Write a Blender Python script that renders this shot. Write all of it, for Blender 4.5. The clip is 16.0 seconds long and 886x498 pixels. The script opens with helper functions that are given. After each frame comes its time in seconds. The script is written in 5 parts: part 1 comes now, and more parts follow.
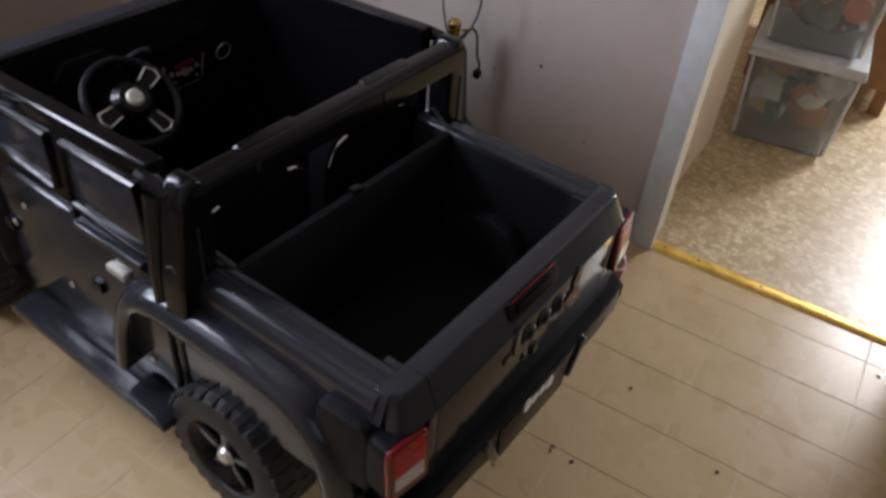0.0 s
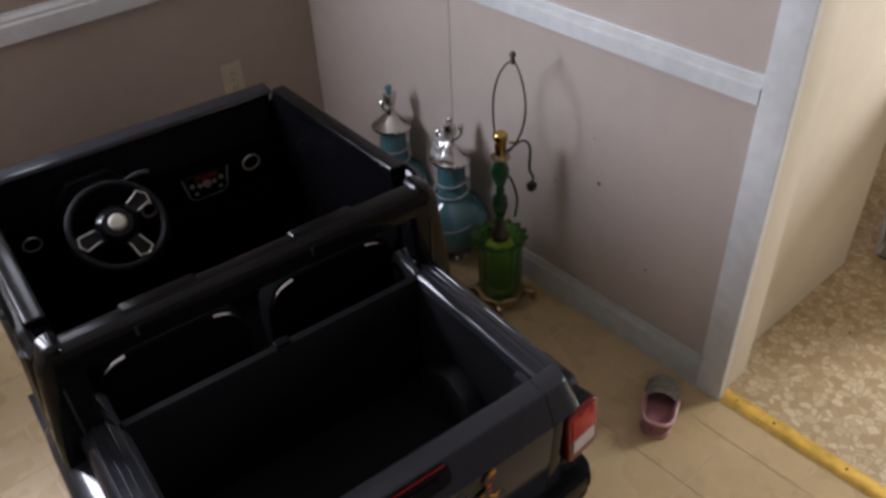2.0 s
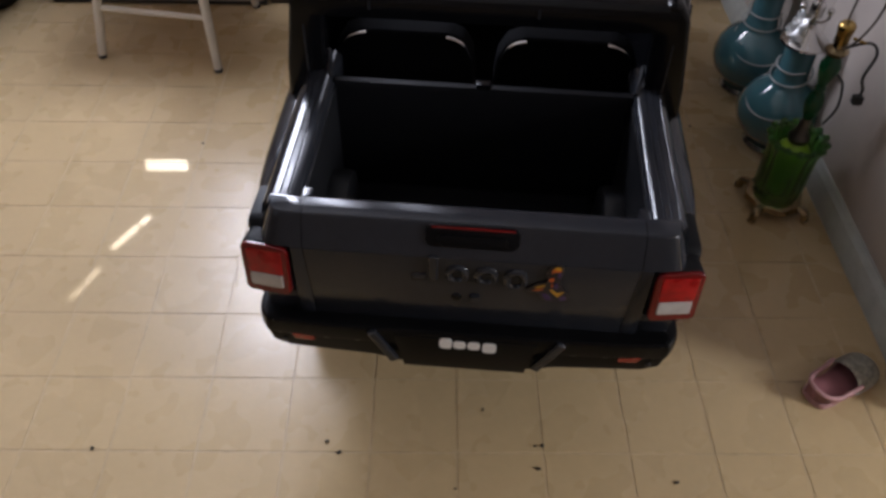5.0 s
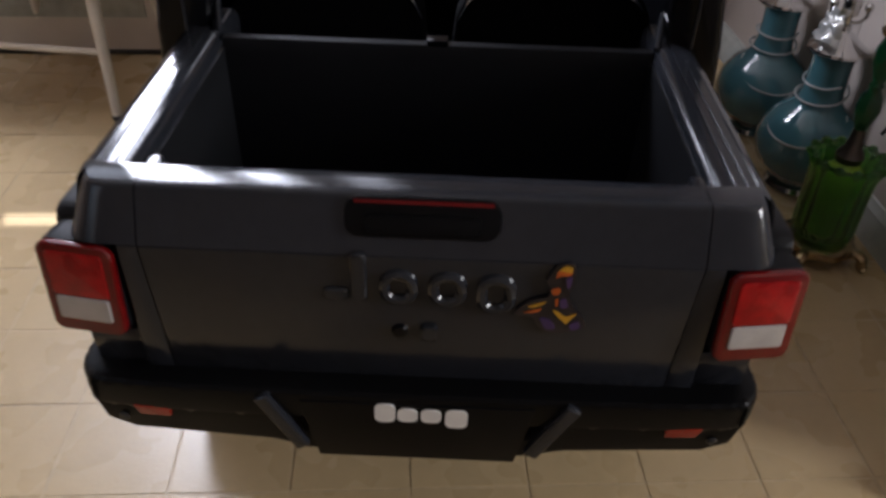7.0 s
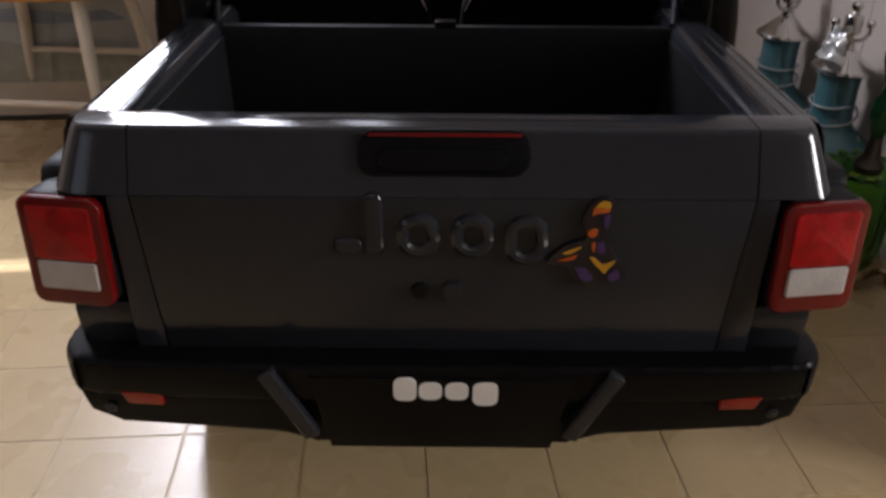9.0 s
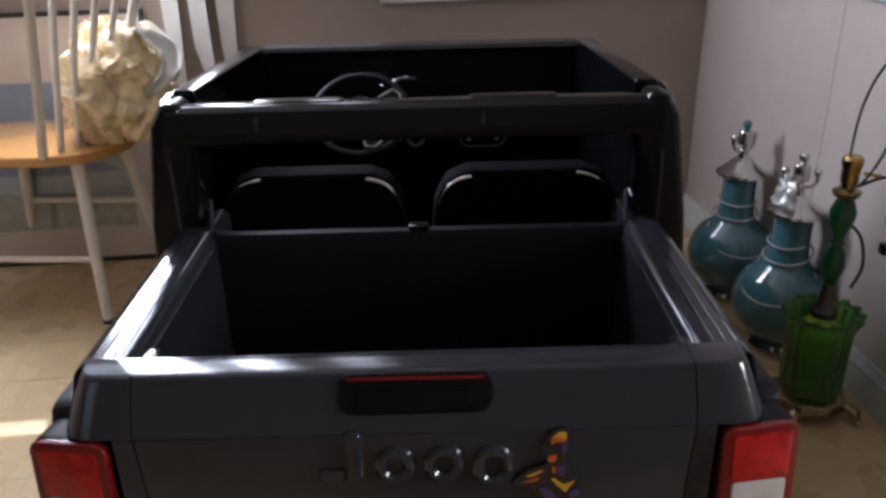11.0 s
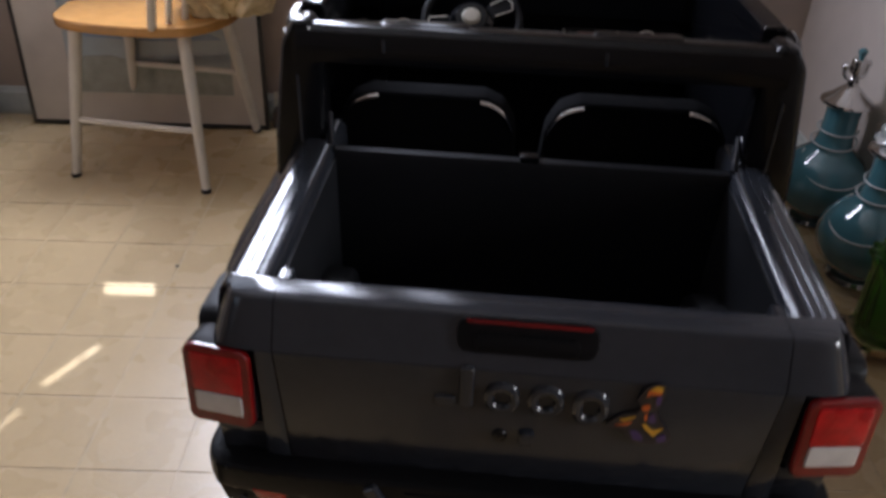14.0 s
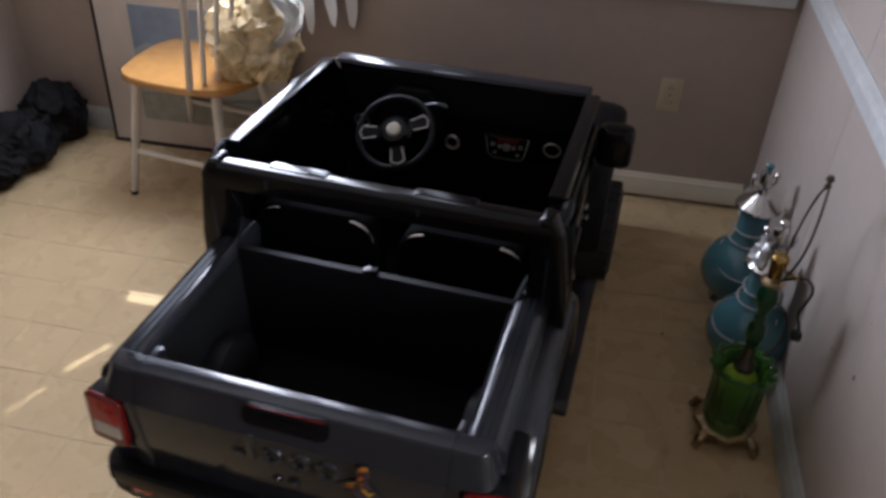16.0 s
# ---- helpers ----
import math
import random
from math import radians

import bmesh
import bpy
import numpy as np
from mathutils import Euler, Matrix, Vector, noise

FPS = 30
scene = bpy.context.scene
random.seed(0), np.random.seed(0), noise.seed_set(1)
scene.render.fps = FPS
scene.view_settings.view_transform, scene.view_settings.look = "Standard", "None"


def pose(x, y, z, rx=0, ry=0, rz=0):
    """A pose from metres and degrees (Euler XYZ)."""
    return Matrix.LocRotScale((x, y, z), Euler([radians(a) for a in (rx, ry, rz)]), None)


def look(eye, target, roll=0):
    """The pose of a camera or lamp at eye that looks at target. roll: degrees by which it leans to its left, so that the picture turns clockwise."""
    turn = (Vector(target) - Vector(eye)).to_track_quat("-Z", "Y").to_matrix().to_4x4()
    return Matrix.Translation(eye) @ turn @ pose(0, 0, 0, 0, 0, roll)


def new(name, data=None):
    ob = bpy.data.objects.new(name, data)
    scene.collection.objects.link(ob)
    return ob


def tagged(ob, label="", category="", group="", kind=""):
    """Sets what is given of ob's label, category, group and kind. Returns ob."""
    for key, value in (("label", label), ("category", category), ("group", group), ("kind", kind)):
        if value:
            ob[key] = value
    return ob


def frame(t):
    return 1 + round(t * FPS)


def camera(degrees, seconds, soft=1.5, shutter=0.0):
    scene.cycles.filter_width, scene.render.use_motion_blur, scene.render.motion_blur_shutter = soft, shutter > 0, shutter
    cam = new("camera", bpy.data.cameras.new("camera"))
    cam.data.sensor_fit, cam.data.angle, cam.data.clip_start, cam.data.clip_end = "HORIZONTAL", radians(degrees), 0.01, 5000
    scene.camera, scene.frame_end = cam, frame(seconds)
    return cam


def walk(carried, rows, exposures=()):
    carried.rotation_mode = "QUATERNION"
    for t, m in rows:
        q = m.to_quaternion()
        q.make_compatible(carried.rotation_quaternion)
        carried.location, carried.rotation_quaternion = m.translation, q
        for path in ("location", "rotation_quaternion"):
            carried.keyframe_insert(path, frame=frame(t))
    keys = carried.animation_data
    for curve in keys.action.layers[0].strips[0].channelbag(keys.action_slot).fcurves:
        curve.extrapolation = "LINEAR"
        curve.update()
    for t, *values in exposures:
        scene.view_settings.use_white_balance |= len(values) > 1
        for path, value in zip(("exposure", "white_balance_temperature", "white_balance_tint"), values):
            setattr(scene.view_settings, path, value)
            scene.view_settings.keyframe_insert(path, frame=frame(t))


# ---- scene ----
cam = camera(58.0, 16.0, soft=3.0, shutter=0.5)
PATH = [
    (0, (-0.7424, -0.4343, 1.4279), (-0.1331, -0.1016, 0.8551), 5.61),
    (0.5, (-0.5249, -0.5233, 1.4349), (0.0511, -0.1376, 0.8609), -0.09),
    (1, (-0.2329, -0.6426, 1.5053), (0.2587, -0.1586, 0.9273), 0.52),
    (1.5, (-0.1875, -0.6674, 1.5044), (0.2615, -0.1283, 0.9407), -1.21),
    (2, (-0.1991, -0.6766, 1.5413), (0.2513, -0.1286, 0.9874), -3.01),
    (2.5, (-0.1762, -0.7263, 1.5722), (0.2859, -0.2438, 0.9691), 3.00),
    (3, (-0.1373, -0.6301, 1.5111), (0.2446, -0.0728, 0.9166), 4.74),
    (3.5, (0.0317, -0.6779, 1.4519), (0.1403, -0.0434, 0.8229), 2.48),
    (4, (0.0733, -0.8455, 1.4436), (0.1144, -0.2092, 0.8084), 2.18),
    (4.5, (0.0877, -0.9920, 1.4790), (0.1051, -0.3595, 0.8390), 1.35),
    (5, (0.1200, -0.9725, 1.4671), (0.1331, -0.3608, 0.8071), 1.43),
    (5.2, (0.1203, -0.9716, 1.4806), (0.1339, -0.3515, 0.8285), 1.08),
    (7.3, (0.1660, -0.7051, 0.8773), (0.2197, 0.0413, 0.3773), 1.56),
    (7.5, (0.1623, -0.7217, 0.8274), (0.2103, 0.0443, 0.3574), 0.64),
    (8, (0.1710, -0.7591, 0.8195), (0.2219, 0.0148, 0.3630), 1.24),
    (8.5, (0.1387, -0.7369, 0.8254), (0.1991, 0.0422, 0.3790), 1.13),
    (9, (0.1386, -0.7386, 0.8242), (0.1956, 0.0413, 0.3787), 0.26),
    (9.5, (0.1603, -0.7376, 0.8461), (0.2193, 0.0620, 0.4372), -0.02),
    (10, (0.1669, -0.7415, 0.9540), (0.2646, 0.0699, 0.5769), 0.55),
    (10.2, (0.1746, -0.7467, 0.9899), (0.2612, 0.0713, 0.6247), -0.35),
    (12.3, (0.1299, -0.7519, 0.9964), (0.1763, 0.0664, 0.6248), -0.37),
    (12.5, (0.1324, -0.7766, 0.9893), (0.1781, 0.0249, 0.5825), 0.83),
    (13, (0.1401, -0.7929, 0.9702), (0.1929, 0.0137, 0.5745), 2.21),
    (13.5, (0.1125, -0.7482, 0.9496), (0.1759, 0.0336, 0.5083), 2.83),
    (14, (0.0906, -0.7495, 1.0992), (0.0935, -0.0017, 0.5983), 1.78),
    (14.5, (0.1290, -0.8701, 1.3898), (0.1522, -0.1706, 0.8240), 4.65),
    (15, (0.1824, -1.0061, 1.5178), (0.2108, -0.2853, 0.9796), 3.53),
    (15.5, (0.3521, -0.9965, 1.5105), (0.2886, -0.2694, 0.9839), 1.09),
    (16, (0.5878, -0.8861, 1.5359), (0.4477, -0.1781, 0.9982), 1.42),
]

EXPOSURES = [(0.0, -0.18, 6450, 10), (0.5, -0.20, 6500, 10), (1.0, 0.02, 6600, 10), (2.5, 0.02, 6450, 10), (3.0, 0.24, 6350, 10), (3.5, 0.08, 6350, 10), (5.0, -0.02, 6400, 10), (7.5, 0.0, 6500, 10), (9.0, 0.05, 6750, 10), (9.5, 0.15, 6450, 10), (10.0, 0.30, 6200, 10), (12.5, 0.24, 6250, 10), (13.5, 0.12, 6250, 10), (14.5, 0.02, 6250, 10), (16.0, -0.05, 6250, 10)]
walk(cam, [(t, look(eye, target, roll)) for t, eye, target, roll in PATH], EXPOSURES)

# ---- world, sun, window light and an added rear fill ----
world = bpy.data.worlds.new("sky")
scene.world = world
world.use_nodes = True
sky = world.node_tree.nodes.new("ShaderNodeTexSky")
sky.sky_type, sky.sun_disc, sky.sun_elevation, sky.sun_rotation = "NISHITA", False, radians(50), radians(-18)
background = world.node_tree.nodes["Background"]
world.node_tree.links.new(sky.outputs[0], background.inputs[0])
background.inputs[1].default_value = 0.1

SUN_WAY = Vector((0.30, -0.92, -1.15)).normalized()
sun = new("sun", bpy.data.lights.new("sun", "SUN"))
sun.data.energy, sun.data.angle, sun.data.color = 5.0, radians(0.5), (1.0, 0.97, 0.92)
sun.rotation_euler = SUN_WAY.to_track_quat("-Z", "Y").to_euler()


def area_lamp(name, eye, target, wide, high, watts, colour):
    lamp = new(name, bpy.data.lights.new(name, "AREA"))
    lamp.data.shape, lamp.data.size, lamp.data.size_y = "RECTANGLE", wide, high
    lamp.data.energy, lamp.data.color = watts, colour
    lamp.matrix_world = look(eye, target)
    return lamp


area_lamp("window_daylight", (-0.62, 1.545, 1.44), (-0.52, 0.3, 1.34), 0.28, 1.07, 41, (0.80, 0.835, 1.0))
area_lamp("window_gap_daylight", (-0.27, 1.545, 1.44), (-0.20, 0.3, 1.30), 0.10, 1.05, 9.5, (0.80, 0.835, 1.0))
area_lamp("window_left_daylight", (-1.10, 1.545, 1.44), (-0.80, 1.10, 0.45), 0.44, 1.05, 4.5, (0.74, 0.81, 1.0))
area_lamp("window_side_daylight", (0.06, 1.545, 1.44), (0.20, 0.3, 1.10), 0.13, 1.05, 1.8, (0.80, 0.835, 1.0))
area_lamp("kitchen_daylight", (3.68, -1.15, 1.45), (1.6, -0.9, 0.5), 0.6, 1.05, 84, (0.95, 0.95, 1.0))
# added fill from behind; no window is known on that side
area_lamp("rear_fill_light", (-2.09, -1.7, 1.5), (0.2, -0.4, 0.6), 0.9, 1.0, 1.8, (0.88, 0.90, 1.0))


# ---- materials ----
def surface(name, colour, rough=0.5, metal=0.0, vary=0.25, grain=40.0, blotch=4.0, bump=0.1, bump_scale=120.0, coat=0.0, random=0.0, spec=0.5, world_size=False, soften=0.0):
    """A painted, moulded or natural surface: two scales of tone, uneven gloss and fine relief."""
    m = bpy.data.materials.new(name)
    m.use_nodes = True
    nodes, links = m.node_tree.nodes, m.node_tree.links
    b = nodes["Principled BSDF"]
    where = nodes.new("ShaderNodeTexCoord")
    place = nodes.new("ShaderNodeNewGeometry")
    fine, wide, relief = (nodes.new("ShaderNodeTexNoise") for _ in range(3))
    for n, s, d in ((fine, grain, 3), (wide, blotch, 2), (relief, bump_scale, 2)):
        n.inputs["Scale"].default_value, n.inputs["Detail"].default_value = s, d
        links.new(place.outputs["Position"] if world_size else where.outputs["Object"], n.inputs["Vector"])
    add = nodes.new("ShaderNodeMath")
    add.operation = "MULTIPLY_ADD"
    links.new(fine.outputs["Fac"], add.inputs[0])
    add.inputs[1].default_value = 0.5
    half = nodes.new("ShaderNodeMath")
    half.operation = "MULTIPLY"
    links.new(wide.outputs["Fac"], half.inputs[0])
    half.inputs[1].default_value = 0.5
    links.new(half.outputs[0], add.inputs[2])
    total = add
    if random:
        info = nodes.new("ShaderNodeObjectInfo")
        more = nodes.new("ShaderNodeMath")
        more.operation = "MULTIPLY_ADD"
        links.new(info.outputs["Random"], more.inputs[0])
        more.inputs[1].default_value = random
        links.new(add.outputs[0], more.inputs[2])
        total = more
    ramp = nodes.new("ShaderNodeValToRGB")
    ramp.color_ramp.elements[0].position, ramp.color_ramp.elements[1].position = 0.3 - soften, 0.7 + random + soften
    ramp.color_ramp.elements[0].color = (*[c * (1 - vary) for c in colour], 1)
    ramp.color_ramp.elements[1].color = (*[min(1, c * (1 + vary)) for c in colour], 1)
    links.new(total.outputs[0], ramp.inputs[0])
    links.new(ramp.outputs[0], b.inputs["Base Color"])
    gloss = nodes.new("ShaderNodeMapRange")
    gloss.interpolation_type = "SMOOTHSTEP"
    gloss.inputs["From Min"].default_value, gloss.inputs["From Max"].default_value = 0.1, 0.9
    gloss.inputs["To Min"].default_value, gloss.inputs["To Max"].default_value = max(0.02, rough * 0.82), min(1, rough * 1.18)
    links.new(wide.outputs["Fac"], gloss.inputs[0])
    links.new(gloss.outputs[0], b.inputs["Roughness"])
    b.inputs["Metallic"].default_value = metal
    b.inputs["Coat Weight"].default_value = coat
    b.inputs["Specular IOR Level"].default_value = spec
    if bump:
        raised = nodes.new("ShaderNodeBump")
        raised.inputs["Strength"].default_value, raised.inputs["Distance"].default_value = bump, 0.004
        links.new(relief.outputs["Fac"], raised.inputs["Height"])
        links.new(raised.outputs[0], b.inputs["Normal"])
    return m


def glass(name, colour, rough=0.04, ior=1.45, thin=0.6):
    """Coloured see-through glass or clear plastic."""
    m = bpy.data.materials.new(name)
    m.use_nodes = True
    nodes, links = m.node_tree.nodes, m.node_tree.links
    b = nodes["Principled BSDF"]
    b.inputs["Base Color"].default_value = (*colour, 1)
    b.inputs["Transmission Weight"].default_value, b.inputs["Roughness"].default_value, b.inputs["IOR"].default_value = thin, rough, ior
    return m


BODY = surface("graphite_painted_plastic", (0.0186, 0.0202, 0.0248), 0.12, vary=0.08, grain=90, blotch=30, bump=0.04, bump_scale=520, spec=0.33, coat=0.12)
BED = surface("textured_black_plastic", (0.0058, 0.0060, 0.0072), 0.45, vary=0.2, bump=0.14, bump_scale=700, spec=0.13)
BLACK = surface("gloss_black_plastic", (0.0034, 0.0035, 0.0042), 0.14, vary=0.2, bump=0.04, bump_scale=420, spec=0.19, coat=0.07)
SEAT = surface("dull_black_seat_plastic", (0.0024, 0.0024, 0.0028), 0.85, vary=0.2, bump=0.1, bump_scale=500, spec=0.04)
BULKHEAD = surface("grained_dark_grey_plastic", (0.0115, 0.0120, 0.0135), 0.42, vary=0.2, bump=0.14, bump_scale=700, spec=0.22)
BUMPER = surface("satin_black_bumper_plastic", (0.0035, 0.0035, 0.004), 0.32, vary=0.2, bump=0.08, bump_scale=500, spec=0.12)
RUBBER = surface("worn_black_tyre_plastic", (0.014, 0.014, 0.015), 0.6, vary=0.3, bump=0.2, bump_scale=300)
CHROME = surface("chrome", (0.62, 0.61, 0.60), 0.14, metal=1.0, vary=0.05, bump=0.02)
CHROME_PRINT = surface("worn_silver_trim", (0.50, 0.48, 0.42), 0.32, metal=0.6, vary=0.15, bump=0.02)
RED_LENS = surface("red_lens_plastic", (0.34, 0.004, 0.006), 0.30, vary=0.35, grain=60, blotch=30, bump=0.12, bump_scale=240, spec=0.3)
RED_RIM = surface("red_rim_plastic", (0.13, 0.003, 0.004), 0.18, vary=0.2, bump=0.02, spec=0.4)
CLEAR_LENS = surface("milky_lens_plastic", (0.46, 0.43, 0.41), 0.25, vary=0.2, bump=0.12, bump_scale=260, coat=0.5)
AMBER = surface("red_reflector", (0.24, 0.010, 0.006), 0.22, vary=0.2, coat=0.4)
WHITE_PRINT = surface("white_print", (0.78, 0.77, 0.75), 0.45, vary=0.06, bump=0.0)
STICKER_BLACK = surface("black_sticker", (0.012, 0.010, 0.014), 0.28, vary=0.2, bump=0.0)
STICKER_YELLOW = surface("yellow_sticker", (0.50, 0.26, 0.02), 0.28, vary=0.15, bump=0.0)
STICKER_ORANGE = surface("orange_sticker", (0.45, 0.09, 0.012), 0.28, vary=0.2, bump=0.0)
DISPLAY = surface("dim_red_display", (0.11, 0.012, 0.008), 0.35, vary=0.3, bump=0.0)
STICKER_PURPLE = surface("purple_sticker", (0.05, 0.025, 0.10), 0.28, vary=0.3, bump=0.0)
TILE = surface("tan_vinyl_tile", (0.500, 0.372, 0.204), 0.28, vary=0.12, grain=60, blotch=9, bump=0.05, bump_scale=150, random=0.14, world_size=True, soften=0.30)
JOINT = surface("brown_vinyl_joint", (0.500, 0.380, 0.220), 0.42, vary=0.25, grain=40, blotch=5)


def pebbled(name):
    """Sheet vinyl printed with small cream and tan pebbles."""
    m = surface(name, (0.46, 0.35, 0.21), 0.36, vary=0.3, grain=60, blotch=8, bump=0.05)
    nodes, links = m.node_tree.nodes, m.node_tree.links
    b = nodes["Principled BSDF"]
    where = nodes.new("ShaderNodeTexCoord")
    cell, edge = nodes.new("ShaderNodeTexVoronoi"), nodes.new("ShaderNodeTexVoronoi")
    edge.feature = "DISTANCE_TO_EDGE"
    for n in (cell, edge):
        n.inputs["Scale"].default_value = 46
        links.new(where.outputs["Object"], n.inputs["Vector"])
    tone = nodes.new("ShaderNodeValToRGB")
    tone.color_ramp.elements[0].color, tone.color_ramp.elements[1].color = (0.38, 0.275, 0.145, 1), (0.62, 0.52, 0.35, 1)
    split = nodes.new("ShaderNodeSeparateColor")
    links.new(cell.outputs["Color"], split.inputs[0])
    links.new(split.outputs[0], tone.inputs[0])
    line = nodes.new("ShaderNodeMapRange")
    line.inputs["From Max"].default_value = 0.10
    links.new(edge.outputs["Distance"], line.inputs[0])
    mix = nodes.new("ShaderNodeMix")
    mix.data_type = "RGBA"
    mix.inputs["A"].default_value = (0.38, 0.27, 0.14, 1)
    links.new(line.outputs[0], mix.inputs["Factor"])
    links.new(tone.outputs[0], mix.inputs["B"])
    links.new(mix.outputs["Result"], b.inputs["Base Color"])
    return m


KITCHEN = pebbled("pebbled_kitchen_vinyl")
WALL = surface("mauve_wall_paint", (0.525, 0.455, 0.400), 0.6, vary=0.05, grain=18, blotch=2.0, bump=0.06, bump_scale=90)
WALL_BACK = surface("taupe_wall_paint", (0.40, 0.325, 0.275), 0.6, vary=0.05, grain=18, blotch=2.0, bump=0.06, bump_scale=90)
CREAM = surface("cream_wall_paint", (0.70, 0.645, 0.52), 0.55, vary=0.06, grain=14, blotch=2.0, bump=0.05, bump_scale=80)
TRIM = surface("chalky_grey_white_trim", (0.64, 0.66, 0.65), 0.42, vary=0.12, grain=30, blotch=5, bump=0.08, bump_scale=120)
# darker than TRIM: grime and the shade near the floor put into one colour
SKIRT = surface("shaded_grey_green_skirting_paint", (0.47, 0.485, 0.445), 0.45, vary=0.16, grain=30, blotch=6, bump=0.1, bump_scale=120)
CEILING = surface("white_ceiling_paint", (0.60, 0.57, 0.53), 0.8, vary=0.04)
BRASS_STRIP = surface("scuffed_gold_threshold", (0.72, 0.47, 0.10), 0.34, metal=0.55, vary=0.3, grain=50, blotch=14, bump=0.1)
TEAL = surface("teal_glazed_ceramic", (0.062, 0.165, 0.190), 0.12, vary=0.25, grain=12, blotch=7, bump=0.03, bump_scale=60, coat=0.7)
GREEN = glass("green_glass", (0.22, 0.56, 0.13), 0.05, 1.45, 0.92)
GREEN_CORE = surface("yellow_green_inner_glass", (0.30, 0.46, 0.045), 0.3, vary=0.3, grain=20, blotch=12, bump=0.05)
GREEN_DARK = glass("dark_green_glass", (0.012, 0.10, 0.035), 0.08, 1.5, 0.5)
GILT = surface("tarnished_gilt_metal", (0.34, 0.26, 0.15), 0.24, metal=1.0, vary=0.45, grain=60, blotch=20, bump=0.4, bump_scale=110)
BRASS = surface("tarnished_brass", (0.42, 0.28, 0.09), 0.24, metal=1.0, vary=0.45, grain=50, blotch=25, bump=0.1)
WIRE = surface("dark_bronze_wire", (0.10, 0.085, 0.07), 0.35, metal=0.8, vary=0.2)
CORD_WHITE = surface("clear_white_cord", (0.34, 0.36, 0.35), 0.35, vary=0.1)
CORD_BLACK = surface("black_cord", (0.012, 0.012, 0.012), 0.4, vary=0.1)
SEAT_WOOD = surface("honey_varnished_wood", (0.52, 0.26, 0.075), 0.18, vary=0.18, grain=24, blotch=8, bump=0.03, coat=0.7)
CHAIR_WHITE = surface("cream_painted_wood", (0.70, 0.66, 0.58), 0.42, vary=0.10, grain=30, blotch=9, bump=0.05)
BAG = surface("yellowed_plastic_bag", (0.76, 0.60, 0.36), 0.22, vary=0.35, grain=26, blotch=15, bump=0.5, bump_scale=28)
BAG_WHITE = surface("crumpled_white_plastic", (0.78, 0.77, 0.72), 0.3, vary=0.1, grain=22, bump=0.5, bump_scale=28)
DARK_BAG = surface("black_bin_bag_plastic", (0.006, 0.006, 0.007), 0.7, vary=0.4, bump=0.8, bump_scale=60, spec=0.2)
BLIND = surface("white_blind_slat", (0.76, 0.75, 0.72), 0.5, vary=0.05, bump=0.02)
PAPER = surface("aged_poster_paper", (0.52, 0.465, 0.40), 0.4, vary=0.10, grain=12, blotch=3, bump=0.0, coat=0.9)
FRAME_BLACK = surface("black_frame_wood", (0.02, 0.018, 0.016), 0.35, vary=0.2)
SKY_INK = surface("poster_blue", (0.19, 0.25, 0.33), 0.4, vary=0.35, grain=9, blotch=5, bump=0.0, coat=0.9)
SEA_INK = surface("poster_pale_blue", (0.33, 0.37, 0.38), 0.4, vary=0.25, grain=9, blotch=6, bump=0.0, coat=0.9)
GRASS_INK = surface("poster_green", (0.25, 0.26, 0.22), 0.4, vary=0.4, grain=22, blotch=8, bump=0.0, coat=0.9)
BOX_CLEAR = glass("cloudy_clear_plastic", (0.86, 0.89, 0.90), 0.13, 1.12, 0.90)
BOX_LID = surface("milky_white_plastic", (0.46, 0.48, 0.49), 0.35, vary=0.20, grain=30, blotch=9, bump=0.15, bump_scale=30)
PINK = surface("pink_rubber_shoe", (0.46, 0.25, 0.255), 0.45, vary=0.12, bump=0.05)
PINK_IN = surface("dark_pink_insole", (0.30, 0.12, 0.135), 0.7, vary=0.2)
SHOE_PALE = surface("pale_patterned_rubber", (0.44, 0.42, 0.36), 0.4, vary=0.6, grain=150, blotch=70)
OUTLET = surface("ivory_outlet_plastic", (0.50, 0.43, 0.30), 0.35, vary=0.05)
HUB_CAP = surface("cream_hub_plastic", (0.42, 0.39, 0.32), 0.35, vary=0.15)
FOIL = surface("crumpled_clear_film", (0.62, 0.62, 0.60), 0.2, metal=0.5, vary=0.2, bump=0.5, bump_scale=40)
HOLE = surface("dark_slot", (0.01, 0.01, 0.01), 0.6, vary=0.1)
DIRT = surface("dark_crumb", (0.02, 0.016, 0.012), 0.8, vary=0.4)
SCUFF = surface("brown_wall_scuff", (0.16, 0.12, 0.10), 0.8, vary=0.3)
BLOCK_WOOD = surface("dark_stained_block", (0.045, 0.032, 0.024), 0.6, vary=0.3)
KITCHEN_WOOD = surface("brown_cabinet_wood", (0.26, 0.13, 0.05), 0.35, vary=0.25, grain=20, blotch=6)
TOYS = [surface("toy_plastic", c, 0.4, vary=0.15) for c in ((0.46, 0.12, 0.06), (0.52, 0.42, 0.16), (0.10, 0.22, 0.12), (0.66, 0.64, 0.60), (0.05, 0.045, 0.045), (0.50, 0.22, 0.09), (0.16, 0.15, 0.16), (0.60, 0.57, 0.52))]


# ---- making meshes ----
def sharpen(bm, angle=32):
    for f in bm.faces:
        f.smooth = True
    for e in bm.edges:
        if len(e.link_faces) == 2 and e.calc_face_angle(0) > radians(angle):
            e.smooth = False


def mesh_of(name, bm, material, angle=32):
    bmesh.ops.recalc_face_normals(bm, faces=bm.faces)
    sharpen(bm, angle)
    me = bpy.data.meshes.new(name)
    bm.to_mesh(me)
    bm.free()
    for one in material if isinstance(material, (list, tuple)) else [material]:
        me.materials.append(one)
    return me


